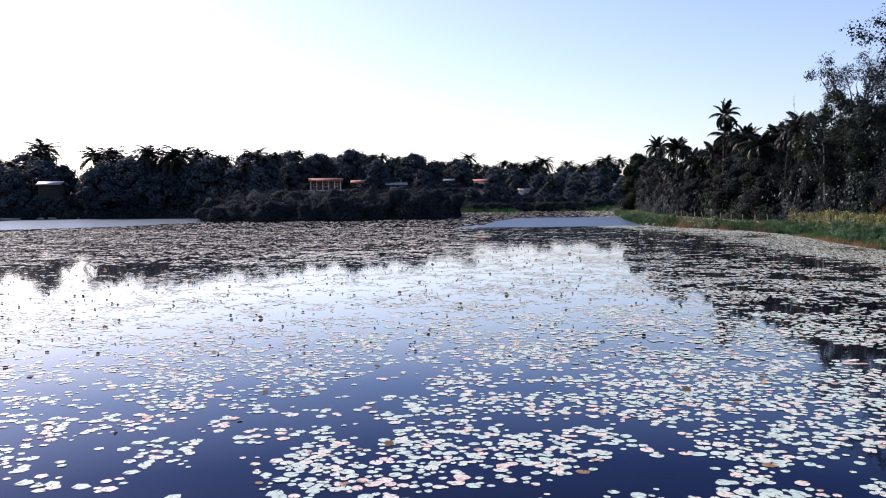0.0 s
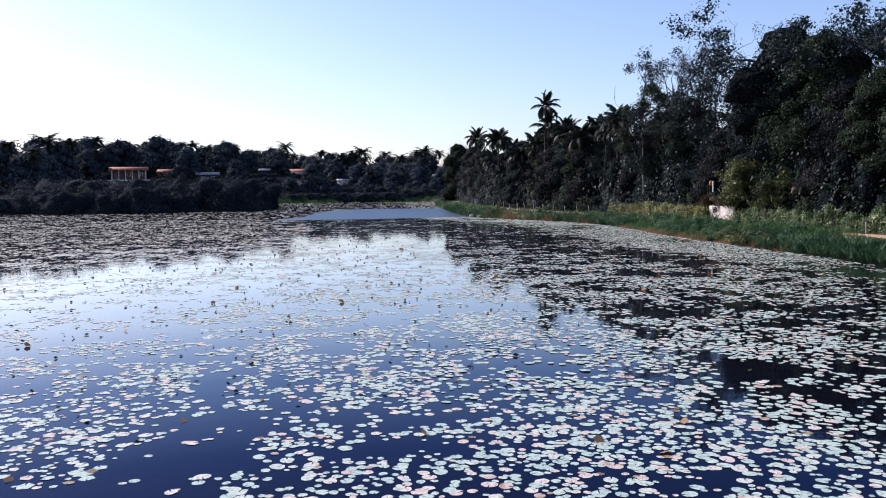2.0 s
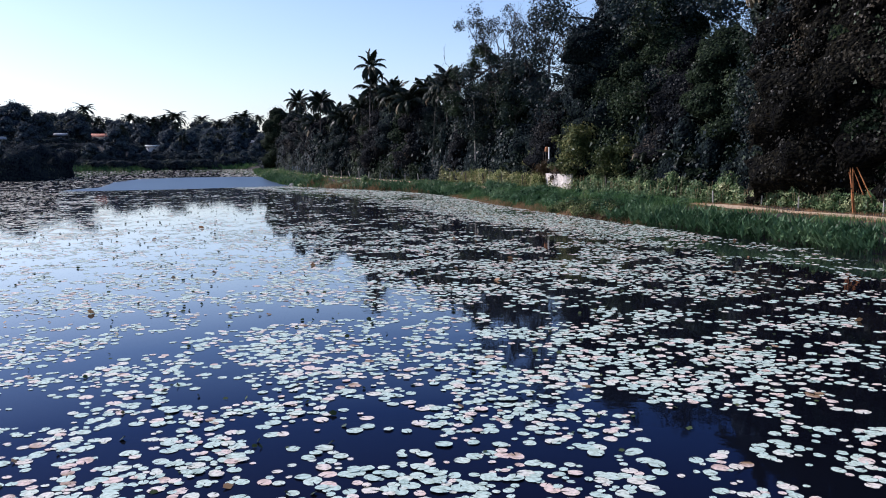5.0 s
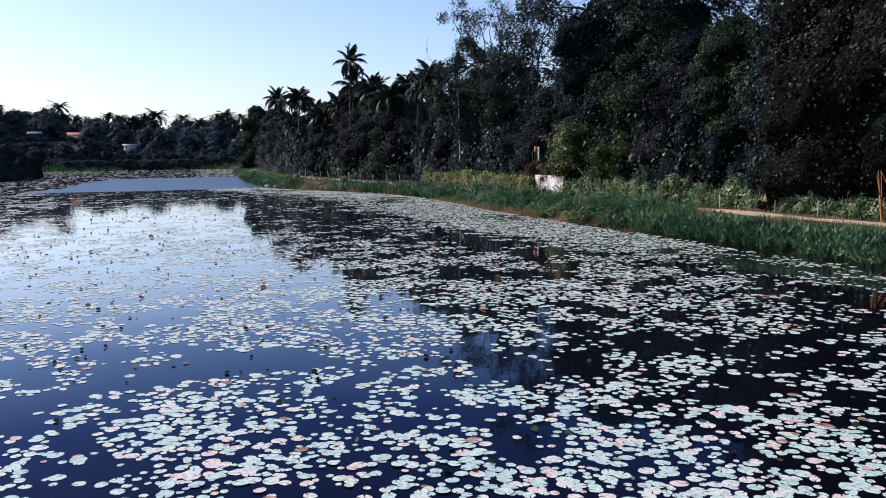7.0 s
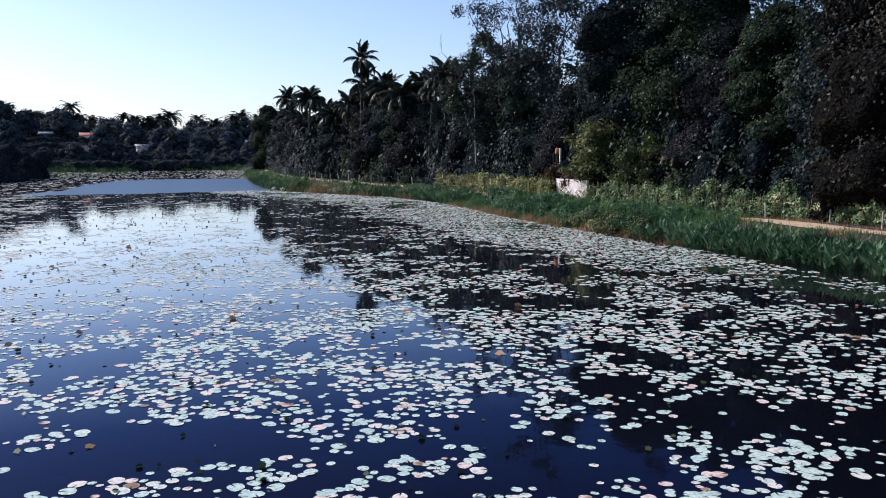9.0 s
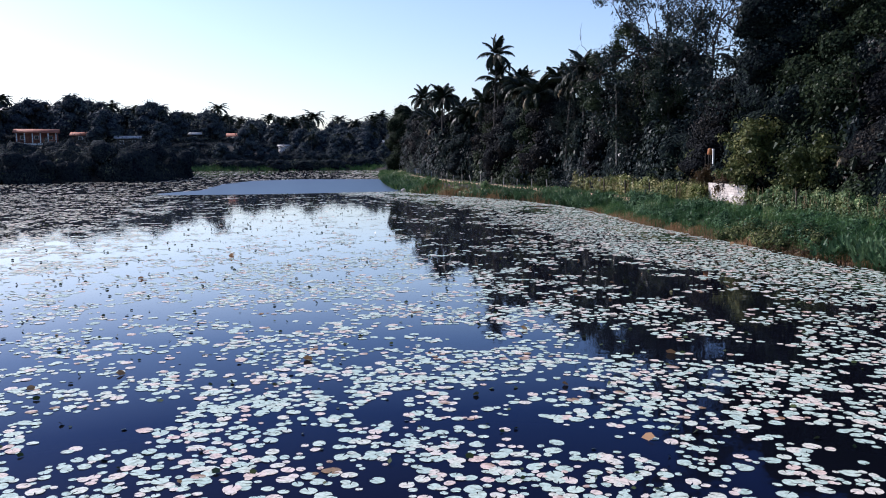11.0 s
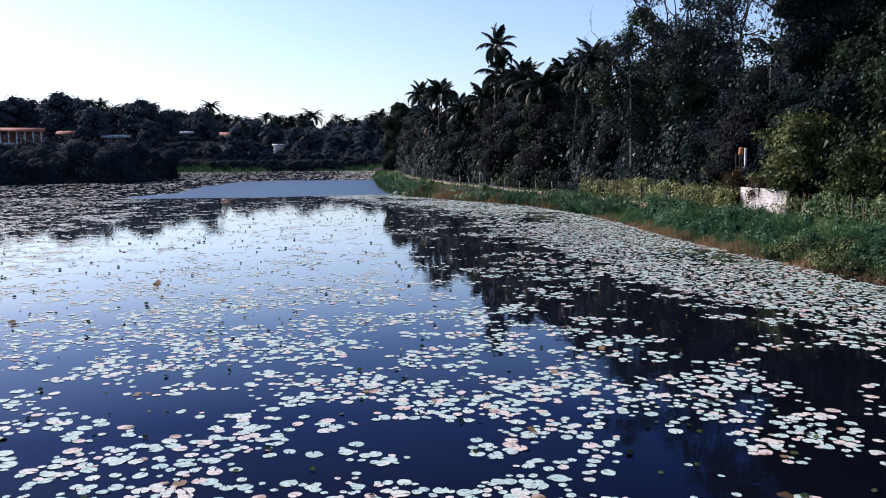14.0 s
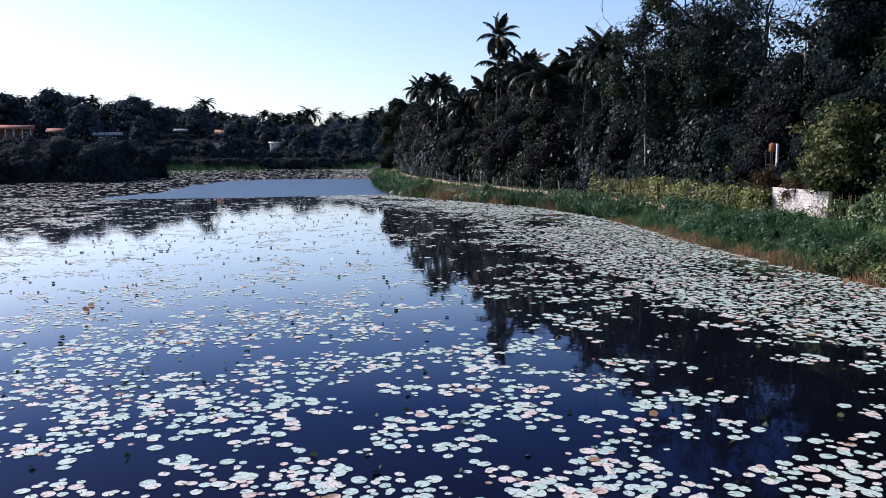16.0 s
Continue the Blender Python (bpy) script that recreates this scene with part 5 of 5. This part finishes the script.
def mounds(seed, count, y0, y1, d0, d1, mat, rad, tall, leaf=0.13, n=150):
    """Rounded leafy herbs in uneven mounds that shade one another."""
    r = np.random.default_rng(seed)
    st = Stock()
    for _ in range(count):
        y = r.uniform(y0, y1)
        x = float(shore_x(y)) + r.uniform(d0, d1)
        a = rad * r.uniform(0.5, 1.3)
        h = tall * r.uniform(0.5, 1.25)
        st.add(*lump_leaves(r, (x, y, max(float(height(x, y)), 0.0) + h * 0.3), (a, a * 1.2, h * 0.7), int(n * (0.5 + a)), leaf, -0.5))
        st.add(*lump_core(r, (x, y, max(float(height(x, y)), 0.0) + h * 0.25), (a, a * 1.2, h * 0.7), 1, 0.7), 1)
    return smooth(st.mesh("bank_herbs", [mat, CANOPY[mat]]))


thing("bank_herbs", mounds(1, 120, 64, 106, 0.6, 5.0, M_TARO, 0.6, 0.85), "dark green leafy herbs in mounds on the bank", "weeds", kind="stuff")
thing("bank_herbs", mounds(2, 46, 103, 128, -0.2, 2.6, M_TARO, 0.7, 0.9), "dark broad herbs along the bank", "weeds", kind="stuff")
thing("bank_herbs", mounds(3, 60, 128, 205, -0.3, 4.0, M_VINE_DARK, 0.8, 0.9, 0.2, 110), "green herbs along the far bank", "weeds", kind="stuff")
thing("bank_herbs", mounds(4, 26, 69, 77, -0.4, 2.4, M_BUSH, 0.55, 0.9), "pale olive leafy bushes at the water's edge", "weeds", kind="stuff")
thing("bank_weeds", weeds(1, 120, 64, 105, 0.2, 4.8, M_TARO, 130, 0.12), "low leafy weeds among the bank grass", "weeds", kind="stuff")
thing("bank_weeds", weeds(2, 45, 64, 74, -0.6, 1.6, M_BUSH_RED, 110, 0.12), "reddish leafy weeds at the water's edge", "weeds", kind="stuff")
thing("bank_weeds", weeds(3, 60, 104, 190, 0.3, 6.0, M_VINE), "low leafy weeds on the far bank", "weeds", kind="stuff")


def taro(seed, count, y0, y1, d0, d1, size):
    """Plants with broad upright leaves on stalks."""
    rng = np.random.default_rng(seed)
    st = Stock()
    for _ in range(count):
        y = rng.uniform(y0, y1)
        x = float(shore_x(y)) + rng.uniform(d0, d1)
        z = max(float(height(x, y)), -0.25)
        for k in range(7):
            a = rng.uniform(0, 6.28)
            u = np.array([math.cos(a), math.sin(a), 0])
            w = np.array([-u[1], u[0], 0])
            h = size * rng.uniform(0.45, 1.0)
            top = np.array([x, y, z]) + u * h * 0.3 + np.array([0, 0, h])
            L = size * rng.uniform(0.35, 0.65)
            d = unit(u * rng.uniform(0.2, 0.8) + np.array([0, 0, rng.uniform(0.35, 1.0)]))
            nrm = np.cross(d, w)
            v = [top - d * L * 0.2, top + w * L * 0.17 + nrm * L * 0.06, top + d * L * 0.8, top - w * L * 0.17 + nrm * L * 0.06]
            st.add(v, [(0, 1, 2), (0, 2, 3)])
            st.add([(x - 0.012, y, z), (x + 0.012, y, z), top - d * L * 0.2], [(0, 1, 2)])
    return st.mesh("taro_plants", M_TARO)


thing("taro_plants", taro(1, 620, 44, 67, -0.9, 1.6, 0.95), "broad-leaved green taro plants along the water's edge", "water plants", kind="stuff")
thing("taro_plants", taro(2, 420, 103, 128, -0.6, 2.2, 0.9), "dark broad-leaved plants along the bank", "water plants", kind="stuff")
thing("taro_plants", taro(3, 260, 138, 190, -0.8, 1.5, 1.0), "broad-leaved plants on the far bank", "water plants", kind="stuff")


def hedge_x(y):
    return np.interp(y, [20, 60, 88, 110, 125], [48.6, 48.9, 49.2, 49.6, 49.8])


def vine_fence(seed, y0, y1, tall, mat):
    """Leafy vines that cover a fence in uneven mounds, with a few dry strands."""
    rng = np.random.default_rng(seed)
    st = Stock()
    y = y0
    while y < y1:
        h = tall * (0.85 + 0.8 * noise.noise((y * 0.45, 4.0, seed)) + 0.07 * rng.normal())
        x = float(hedge_x(y)) - 0.1 + rng.normal() * 0.12
        z = float(height(x, y))
        w = rng.uniform(0.45, 0.8)
        for g in (0.2, 0.48, 0.76):
            v, f = lump_leaves(rng, (x + rng.normal() * 0.1 - 0.12 * (g < 0.5), y + rng.normal() * 0.2, z + h * g), (0.38 + 0.25 * rng.random(), w * rng.uniform(0.6, 1.1), h * 0.25), 150, 0.15, -0.9)
            st.add(v, f, 0)
        for g in (0.25, 0.65):
            st.add(*lump_core(rng, (x, y, z + h * g), (0.4, w, h * 0.3), 1, 0.85), 2)
        y += w * 0.95
    for b in rng.uniform(y0, y1, int((y1 - y0) * 4)):
        x0 = float(hedge_x(b)) - rng.uniform(0.45, 0.65)
        z0 = float(height(x0, b))
        h = tall * rng.uniform(0.5, 1.0)
        pts = [(x0, b, z0 + h), (x0 - 0.04, b + rng.normal() * 0.08, z0 + h * 0.6), (x0 - 0.02, b + rng.normal() * 0.12, z0 + h * rng.uniform(0.05, 0.35))]
        st.add(*tube(pts, np.array([0.012, 0.016, 0.008]), 3), 1)
    return smooth(st.mesh("vine_hedge", [mat, M_VINE_DRY, CANOPY[mat]]))


thing("vine_hedge", vine_fence(1, 44, 64, 1.6, M_VINE_DARK), "leafy green vines over a low fence", "hedge")
thing("vine_hedge", vine_fence(2, 64, 86.6, 1.8, M_VINE_DARK), "thick green vines over a fence beside a block wall", "hedge")
thing("vine_hedge", vine_fence(3, 93.6, 121, 1.85, M_VINE), "green vines with dry hanging strands over a fence", "hedge")

POST = bevel_box("post", 0.085, 0.085, 1.2, M_POST, 0.015)
POST_OLD = bevel_box("post", 0.10, 0.10, 1.5, M_WOODPOST, 0.015)
rng = np.random.default_rng(12)
for y in [51.5, 57.5, 61.5, 65.8, 71, 81, 97, 102, 107, 112, 117]:
    x = float(hedge_x(y)) - (1.3 if y in (57.5, 65.8) else 0.65)
    pale = y in (51.5, 57.5, 65.8, 61.5)
    ob = thing("fence_post", POST if pale else POST_OLD, "weathered grey concrete fence post by the path" if pale else "dark old wooden fence post among vines", "fence post", "fence posts")
    ob.matrix_basis = pose(x, y, float(height(x, y)) - 0.1, rng.normal() * 2, rng.normal() * 2, rng.normal() * 8) @ Matrix.Diagonal((1, 1, rng.uniform(0.8, 1.1), 1))

# block wall
wall = thing("block_wall", None, "pale painted concrete block wall overgrown at both ends", "wall")
wall.matrix_basis = pose(49.35, 93.2, 1.2, 0, 0, -96.5)
LEN, ROWS_, BL, BH = 6.0, 8, 0.42, 0.195
v, f = box(0, 0.012, -0.2, LEN, 0.188, ROWS_ * BH - 0.015)
part("mortar", mesh_np("mortar", v, [f], M_MORTAR), wall, "grey mortar core of the wall")
BLOCKS = [bevel_box("block", BL - 0.016, 0.2, BH - 0.014, M_BLOCK, 0.008), bevel_box("block", BL / 2 - 0.016, 0.2, BH - 0.014, M_BLOCK, 0.008)]
for r in range(ROWS_):
    x = 0.0
    while x < LEN - 0.05:
        short = (x == 0.0 and r % 2) or x + BL > LEN + 0.02
        w = BL / 2 if short else BL
        if not (r == ROWS_ - 1 and x > 4.6 and rng.random() < 0.5):
            b = part("block", BLOCKS[1 if short else 0], wall)
            b.matrix_basis = pose(x + w / 2, 0.1 + rng.normal() * 0.004, r * BH, 0, 0, rng.normal() * 0.5)
        x += w

# vines on the wall
def wall_vines(seed, spots, mat):
    rng = np.random.default_rng(seed)
    st = Stock()
    for x, y, z, a, b, c, n in spots:
        st.add(*lump_leaves(rng, (x, y, z), (a, b, c), n, 0.12, -0.9))
    return st.mesh("wall_vine", mat)


thing("wall_vine", wall_vines(1, [(48.9, 92.0, 1.35, 0.25, 0.45, 0.45, 160), (48.9, 91.6, 1.9, 0.15, 0.25, 0.35, 60), (48.3, 87.6, 1.5, 0.3, 0.5, 0.5, 150), (49.3, 93.6, 1.9, 0.35, 0.45, 0.8, 260), (48.6, 87.1, 2.0, 0.32, 0.45, 0.85, 320), (48.55, 89.3, 1.3, 0.2, 0.5, 0.22, 130)], M_VINE),
      "green creeper climbing the foot of the block wall", "creeper")
thing("wall_vine", wall_vines(2, [(49.1, 90.9, 2.75, 0.3, 0.7, 0.22, 150), (48.9, 90.6, 2.45, 0.12, 0.35, 0.3, 60), (48.85, 91.3, 2.35, 0.1, 0.16, 0.3, 30)], M_LEAF_BROWN),
      "brownish creeper hanging over the top of the wall", "creeper")


# ---- houses of the far shore ----
def house(x, y, w, d, h, rise, turn, roof, wall, label):
    z = float(height(x, y))
    ob = thing("house", None, label, "house", loc=(x, y, z))
    ob.rotation_euler = (0, 0, radians(turn))
    v, f = box(-w / 2, -d / 2 + (1.6 if wall is M_TERRA and w > 10 else 0), -0.6, w / 2, d / 2, h)
    part("wall", mesh_np("wall", v, [f], wall), ob)
    e = 0.6
    hw, hd = w / 2 + e, d / 2 + e
    vv = [(-hw, -hd, h), (hw, -hd, h), (hw, hd, h), (-hw, hd, h), (-hw, 0, h + rise), (hw, 0, h + rise)]
    vv += [(a, b, c + 0.14) for a, b, c in vv]
    ff4 = [(6, 7, 11, 10), (8, 9, 10, 11), (0, 4, 5, 1), (2, 5, 4, 3), (0, 1, 7, 6), (2, 3, 9, 8)]
    ff4b = [(1, 5, 11, 7), (5, 2, 8, 11), (3, 4, 10, 9), (4, 0, 6, 10)]
    part("roof", mesh_np("roof", vv, [ff4 + ff4b], roof), ob)
    # gable walls
    st = Stock()
    for sx in (-w / 2, w / 2 - 0.12):
        st.add([(sx, -d / 2, h), (sx, d / 2, h), (sx, 0, h + rise * 0.92), (sx + 0.12, -d / 2, h), (sx + 0.12, d / 2, h), (sx + 0.12, 0, h + rise * 0.92)], [(0, 2, 1), (3, 4, 5)])
    part("gable", st.mesh("gable", wall), ob)
    front = -d / 2 + (1.6 if wall is M_TERRA and w > 10 else 0)
    n = max(1, int(w / 3.2))
    for k in range(n):
        cx = -w / 2 + (k + 0.5) * w / n
        win = part("window", bevel_box("window", 1.2, 0.1, 1.1, M_WHITE, 0.01), ob, "white window frame", loc=(cx, front - 0.04, h * 0.4))
        part("pane", bevel_box("pane", 1.0, 0.06, 0.92, M_DARKGLASS, 0.005), win, loc=(0, -0.03, 0.09))
    part("door", bevel_box("door", 0.95, 0.08, 2.0, M_DARKGLASS, 0.01), ob, "dark wooden door", loc=(w * 0.33 if n % 2 == 0 else w * 0.22, front - 0.05, 0.0))
    if wall is M_TERRA and w > 10:
        for k in range(6):
            part("veranda_post", bevel_box("veranda_post", 0.32, 0.32, h, M_WHITE, 0.02), ob, "white veranda post", loc=(-w / 2 + 0.4 + k * (w - 0.8) / 5, -d / 2 + 0.2, 0))
        part("terrace", bevel_box("terrace", w + 2, 3.0, 0.5, M_WHITE, 0.02), ob, "pale terrace step", loc=(0, -d / 2 - 0.4, -0.45))
    return ob


for row in HOUSES:
    house(*row)

# ---- small things of the bank ----
BLUE_POST = bevel_box("path_post", 0.10, 0.10, 1.25, M_BLUE, 0.012)
PALE_POST = bevel_box("path_post", 0.10, 0.10, 1.1, M_POST, 0.012)
rng = np.random.default_rng(23)
for k, y in enumerate(np.arange(172, 214, 2.4)):
    x = float(np.interp(y, [p[1] for p in PATH], [p[0] for p in PATH])) + 1.7
    ob = thing("path_post", BLUE_POST, "slim blue-grey fence post beside the footpath", "fence post", "posts by the path")
    ob.matrix_basis = pose(x, y, float(height(x, y)) - 0.05, rng.normal() * 2, rng.normal() * 2, rng.uniform(0, 90))
for y in np.arange(124, 172, 4.1):
    x = float(np.interp(y, [p[1] for p in PATH], [p[0] for p in PATH])) + 1.9
    ob = thing("path_post", PALE_POST, "pale weathered post beside the footpath", "fence post", "posts by the path")
    ob.matrix_basis = pose(x, y, float(height(x, y)) - 0.05, rng.normal() * 4, rng.normal() * 4, rng.uniform(0, 90))


def bar(name, a, b, r, mat, sides=6, taper=0.8):
    pts = np.linspace(np.array(a, dtype=float), np.array(b, dtype=float), 6)
    v, f = tube(pts, np.linspace(r, r * taper, 6), sides)
    st = Stock()
    st.add(v, f)
    st.add(v[:sides], [tuple(range(sides))])
    st.add(v[-sides:], [tuple(range(sides))])
    return smooth(st.mesh(name, mat))


def slim_palm(x, y, tall, seed, label="slender areca palm with a pale bare trunk"):
    z = float(height(x, y))
    r = np.random.default_rng(seed)
    ob = thing("areca_palm", None, label, "palm tree", "slender palms in the wood", loc=(x, y, z))
    top = (r.normal() * 0.3, r.normal() * 0.3, tall)
    part("trunk", bar("trunk", (0, 0, -0.2), top, 0.085, M_BARK_PALE, 6, 0.7), ob)
    for k in range(9):
        fr = part("frond", FRONDS[k % 3], ob)
        fr.matrix_basis = Matrix.Translation(Vector(top)) @ pose(0, 0, 0, 0, -30 + 50 * k / 9, k * 137.5) @ Matrix.Scale(0.5, 4)
    return ob


for k, (x, y, h) in enumerate([(53.0, 98.8, 9.4), (53.2, 98.2, 9.0), (53.0, 95.6, 11.4), (53.4, 94.4, 10.8), (50.4, 112.0, 10.5), (54.0, 78.0, 9.5), (51.8, 121, 9.0)]):
    slim_palm(x, y, h, 300 + k)

def young_palm(x, y, tall, seed):
    """A low palm with a few arching fronds, one of them dry and pale."""
    r = np.random.default_rng(seed)
    ob = thing("young_palm", None, "young palm with arching fronds in the undergrowth", "palm tree", loc=(x, y, float(height(x, y))))
    part("trunk", bar("trunk", (0, 0, -0.2), (0, 0, tall), 0.11, M_PALM_BARK, 7, 0.8), ob)
    for k in range(9):
        fr = part("frond", FROND_DRY if k == 4 and seed == 400 else FRONDS[k % 3], ob, "pale dry frond" if k == 4 and seed == 400 else "")
        fr.matrix_basis = Matrix.Translation((0, 0, tall)) @ pose(0, 0, 0, r.normal() * 8, -35 + 8 * k, 180 + 40 * (k - 4)) @ Matrix.Scale(0.62, 4)
    return ob


for k, (x, y, h) in enumerate([(51.2, 78.4, 3.4), (51.2, 73.7, 3.0), (51.0, 62.0, 2.8)]):
    young_palm(x, y, h, 400 + k)

pole = thing("pale_pole", bar("pale_pole", (0, 0, -0.3), (0.05, 0.0, 3.7), 0.06, M_WHITE, 8, 0.95), "straight pale pole standing at the fence", "pole", loc=(50.4, 113.2, float(height(50.4, 113.2))))

# leaning orange canes at the path
rng = np.random.default_rng(31)
canes = thing("dry_canes", None, "bundle of orange-brown dry canes leaning at the path", "canes", loc=(47.9, 53.4, float(height(47.9, 53.4))))
for a, b, r in [((0, 0, -0.1), (0.1, 0.5, 3.1), 0.06), ((0.15, 0.1, -0.1), (0.0, 0.2, 2.9), 0.04), ((0.1, -0.1, -0.1), (0.1, 0.55, 2.6), 0.035), ((0.25, -1.0, 1.1), (0.1, 0.1, 3.1), 0.04), ((0.2, -0.5, 1.2), (0.1, 0.2, 2.7), 0.035)]:
    part("cane", bar("cane", a, b, r, M_CANE, 6, 0.6), canes)

# low shed with pale sheets behind the fence
shed = thing("lean_to_shed", None, "low lean-to with pale metal sheets behind the vines", "shed", loc=(51.2, 55.6, float(height(51.2, 55.6))))
for px, py in ((-0.8, -1.1), (-0.8, 1.1), (0.8, -1.1), (0.8, 1.1)):
    part("post", bevel_box("post", 0.09, 0.09, 1.35 if px < 0 else 1.7, M_POST, 0.01), shed, loc=(px, py, -0.1))
for k, (z, ln) in enumerate(((1.05, 2.4), (1.32, 2.0))):
    sh = part("sheet", bevel_box("sheet", 0.8, ln, 0.06, M_SHEET, 0.01), shed, "pale corrugated metal sheet")
    sh.matrix_basis = pose(-0.5 + 0.3 * k, 0.2 * k, z, 0, -9, 0)

# garden pillars and an orange pot on a stand behind the wall
pil = thing("gate_pillar", None, "white masonry pillar behind the block wall", "pillar", loc=(50.6, 94.6, float(height(50.6, 94.6))))
part("shaft", bevel_box("shaft", 0.14, 0.14, 4.4, M_WHITE, 0.02), pil)
part("cap", bevel_box("cap", 0.18, 0.18, 0.1, M_WHITE, 0.02), pil, loc=(0, 0, 4.4))
part("footing", bevel_box("footing", 0.5, 0.5, 3.2, M_BARK, 0.02), pil, loc=(0, 0, -0.2))


def lathe(name, profile, mat, sides=14):
    a = np.linspace(0, 2 * np.pi, sides, endpoint=False)
    v = np.concatenate([np.stack([r * np.cos(a), r * np.sin(a), np.full(sides, z)], axis=1) for r, z in profile])
    f = [(i * sides + j, i * sides + (j + 1) % sides, (i + 1) * sides + (j + 1) % sides, (i + 1) * sides + j) for i in range(len(profile) - 1) for j in range(sides)]
    return smooth(mesh_np(name, v, [f], mat))


tank = thing("water_tank", None, "orange water tank on a dark frame behind the wall", "water tank", loc=(50.7, 95.3, float(height(50.7, 95.3))))
part("tank", lathe("tank", [(0.02, 4.55), (0.13, 4.53), (0.19, 4.42), (0.21, 4.1), (0.19, 4.0), (0.02, 3.98)], M_CANE), tank, "orange plastic tank")
for px, py in ((-0.25, -0.25), (-0.25, 0.25), (0.25, -0.25), (0.25, 0.25)):
    part("leg", bevel_box("leg", 0.07, 0.07, 4.2, M_BARK, 0.01), tank, loc=(px, py, -0.1))

# pale stone at the point, white marker by the path
def stone(name, seed, sx, sy, sz, mat):
    r = np.random.default_rng(seed)
    bm = bmesh.new()
    bmesh.ops.create_icosphere(bm, subdivisions=2, radius=1)
    for vert in bm.verts:
        vert.co *= 1 + 0.18 * noise.noise(vert.co * 1.6 + Vector((seed, 0, 0)))
        vert.co = Vector((vert.co.x * sx, vert.co.y * sy, vert.co.z * sz))
    me = bpy.data.meshes.new(name)
    bm.to_mesh(me)
    bm.free()
    me.materials.append(mat)
    return smooth(me)


thing("shore_stone", stone("shore_stone", 3, 0.55, 0.4, 0.35, M_POST), "pale grey stone at the water's edge", "stone", loc=(34.9, 144.5, 0.12))
thing("marker_stone", stone("marker_stone", 5, 0.16, 0.16, 0.4, M_WHITE), "white-painted marker stone by the footpath", "stone", loc=(45.3, 118, float(height(45.3, 118)) + 0.25))
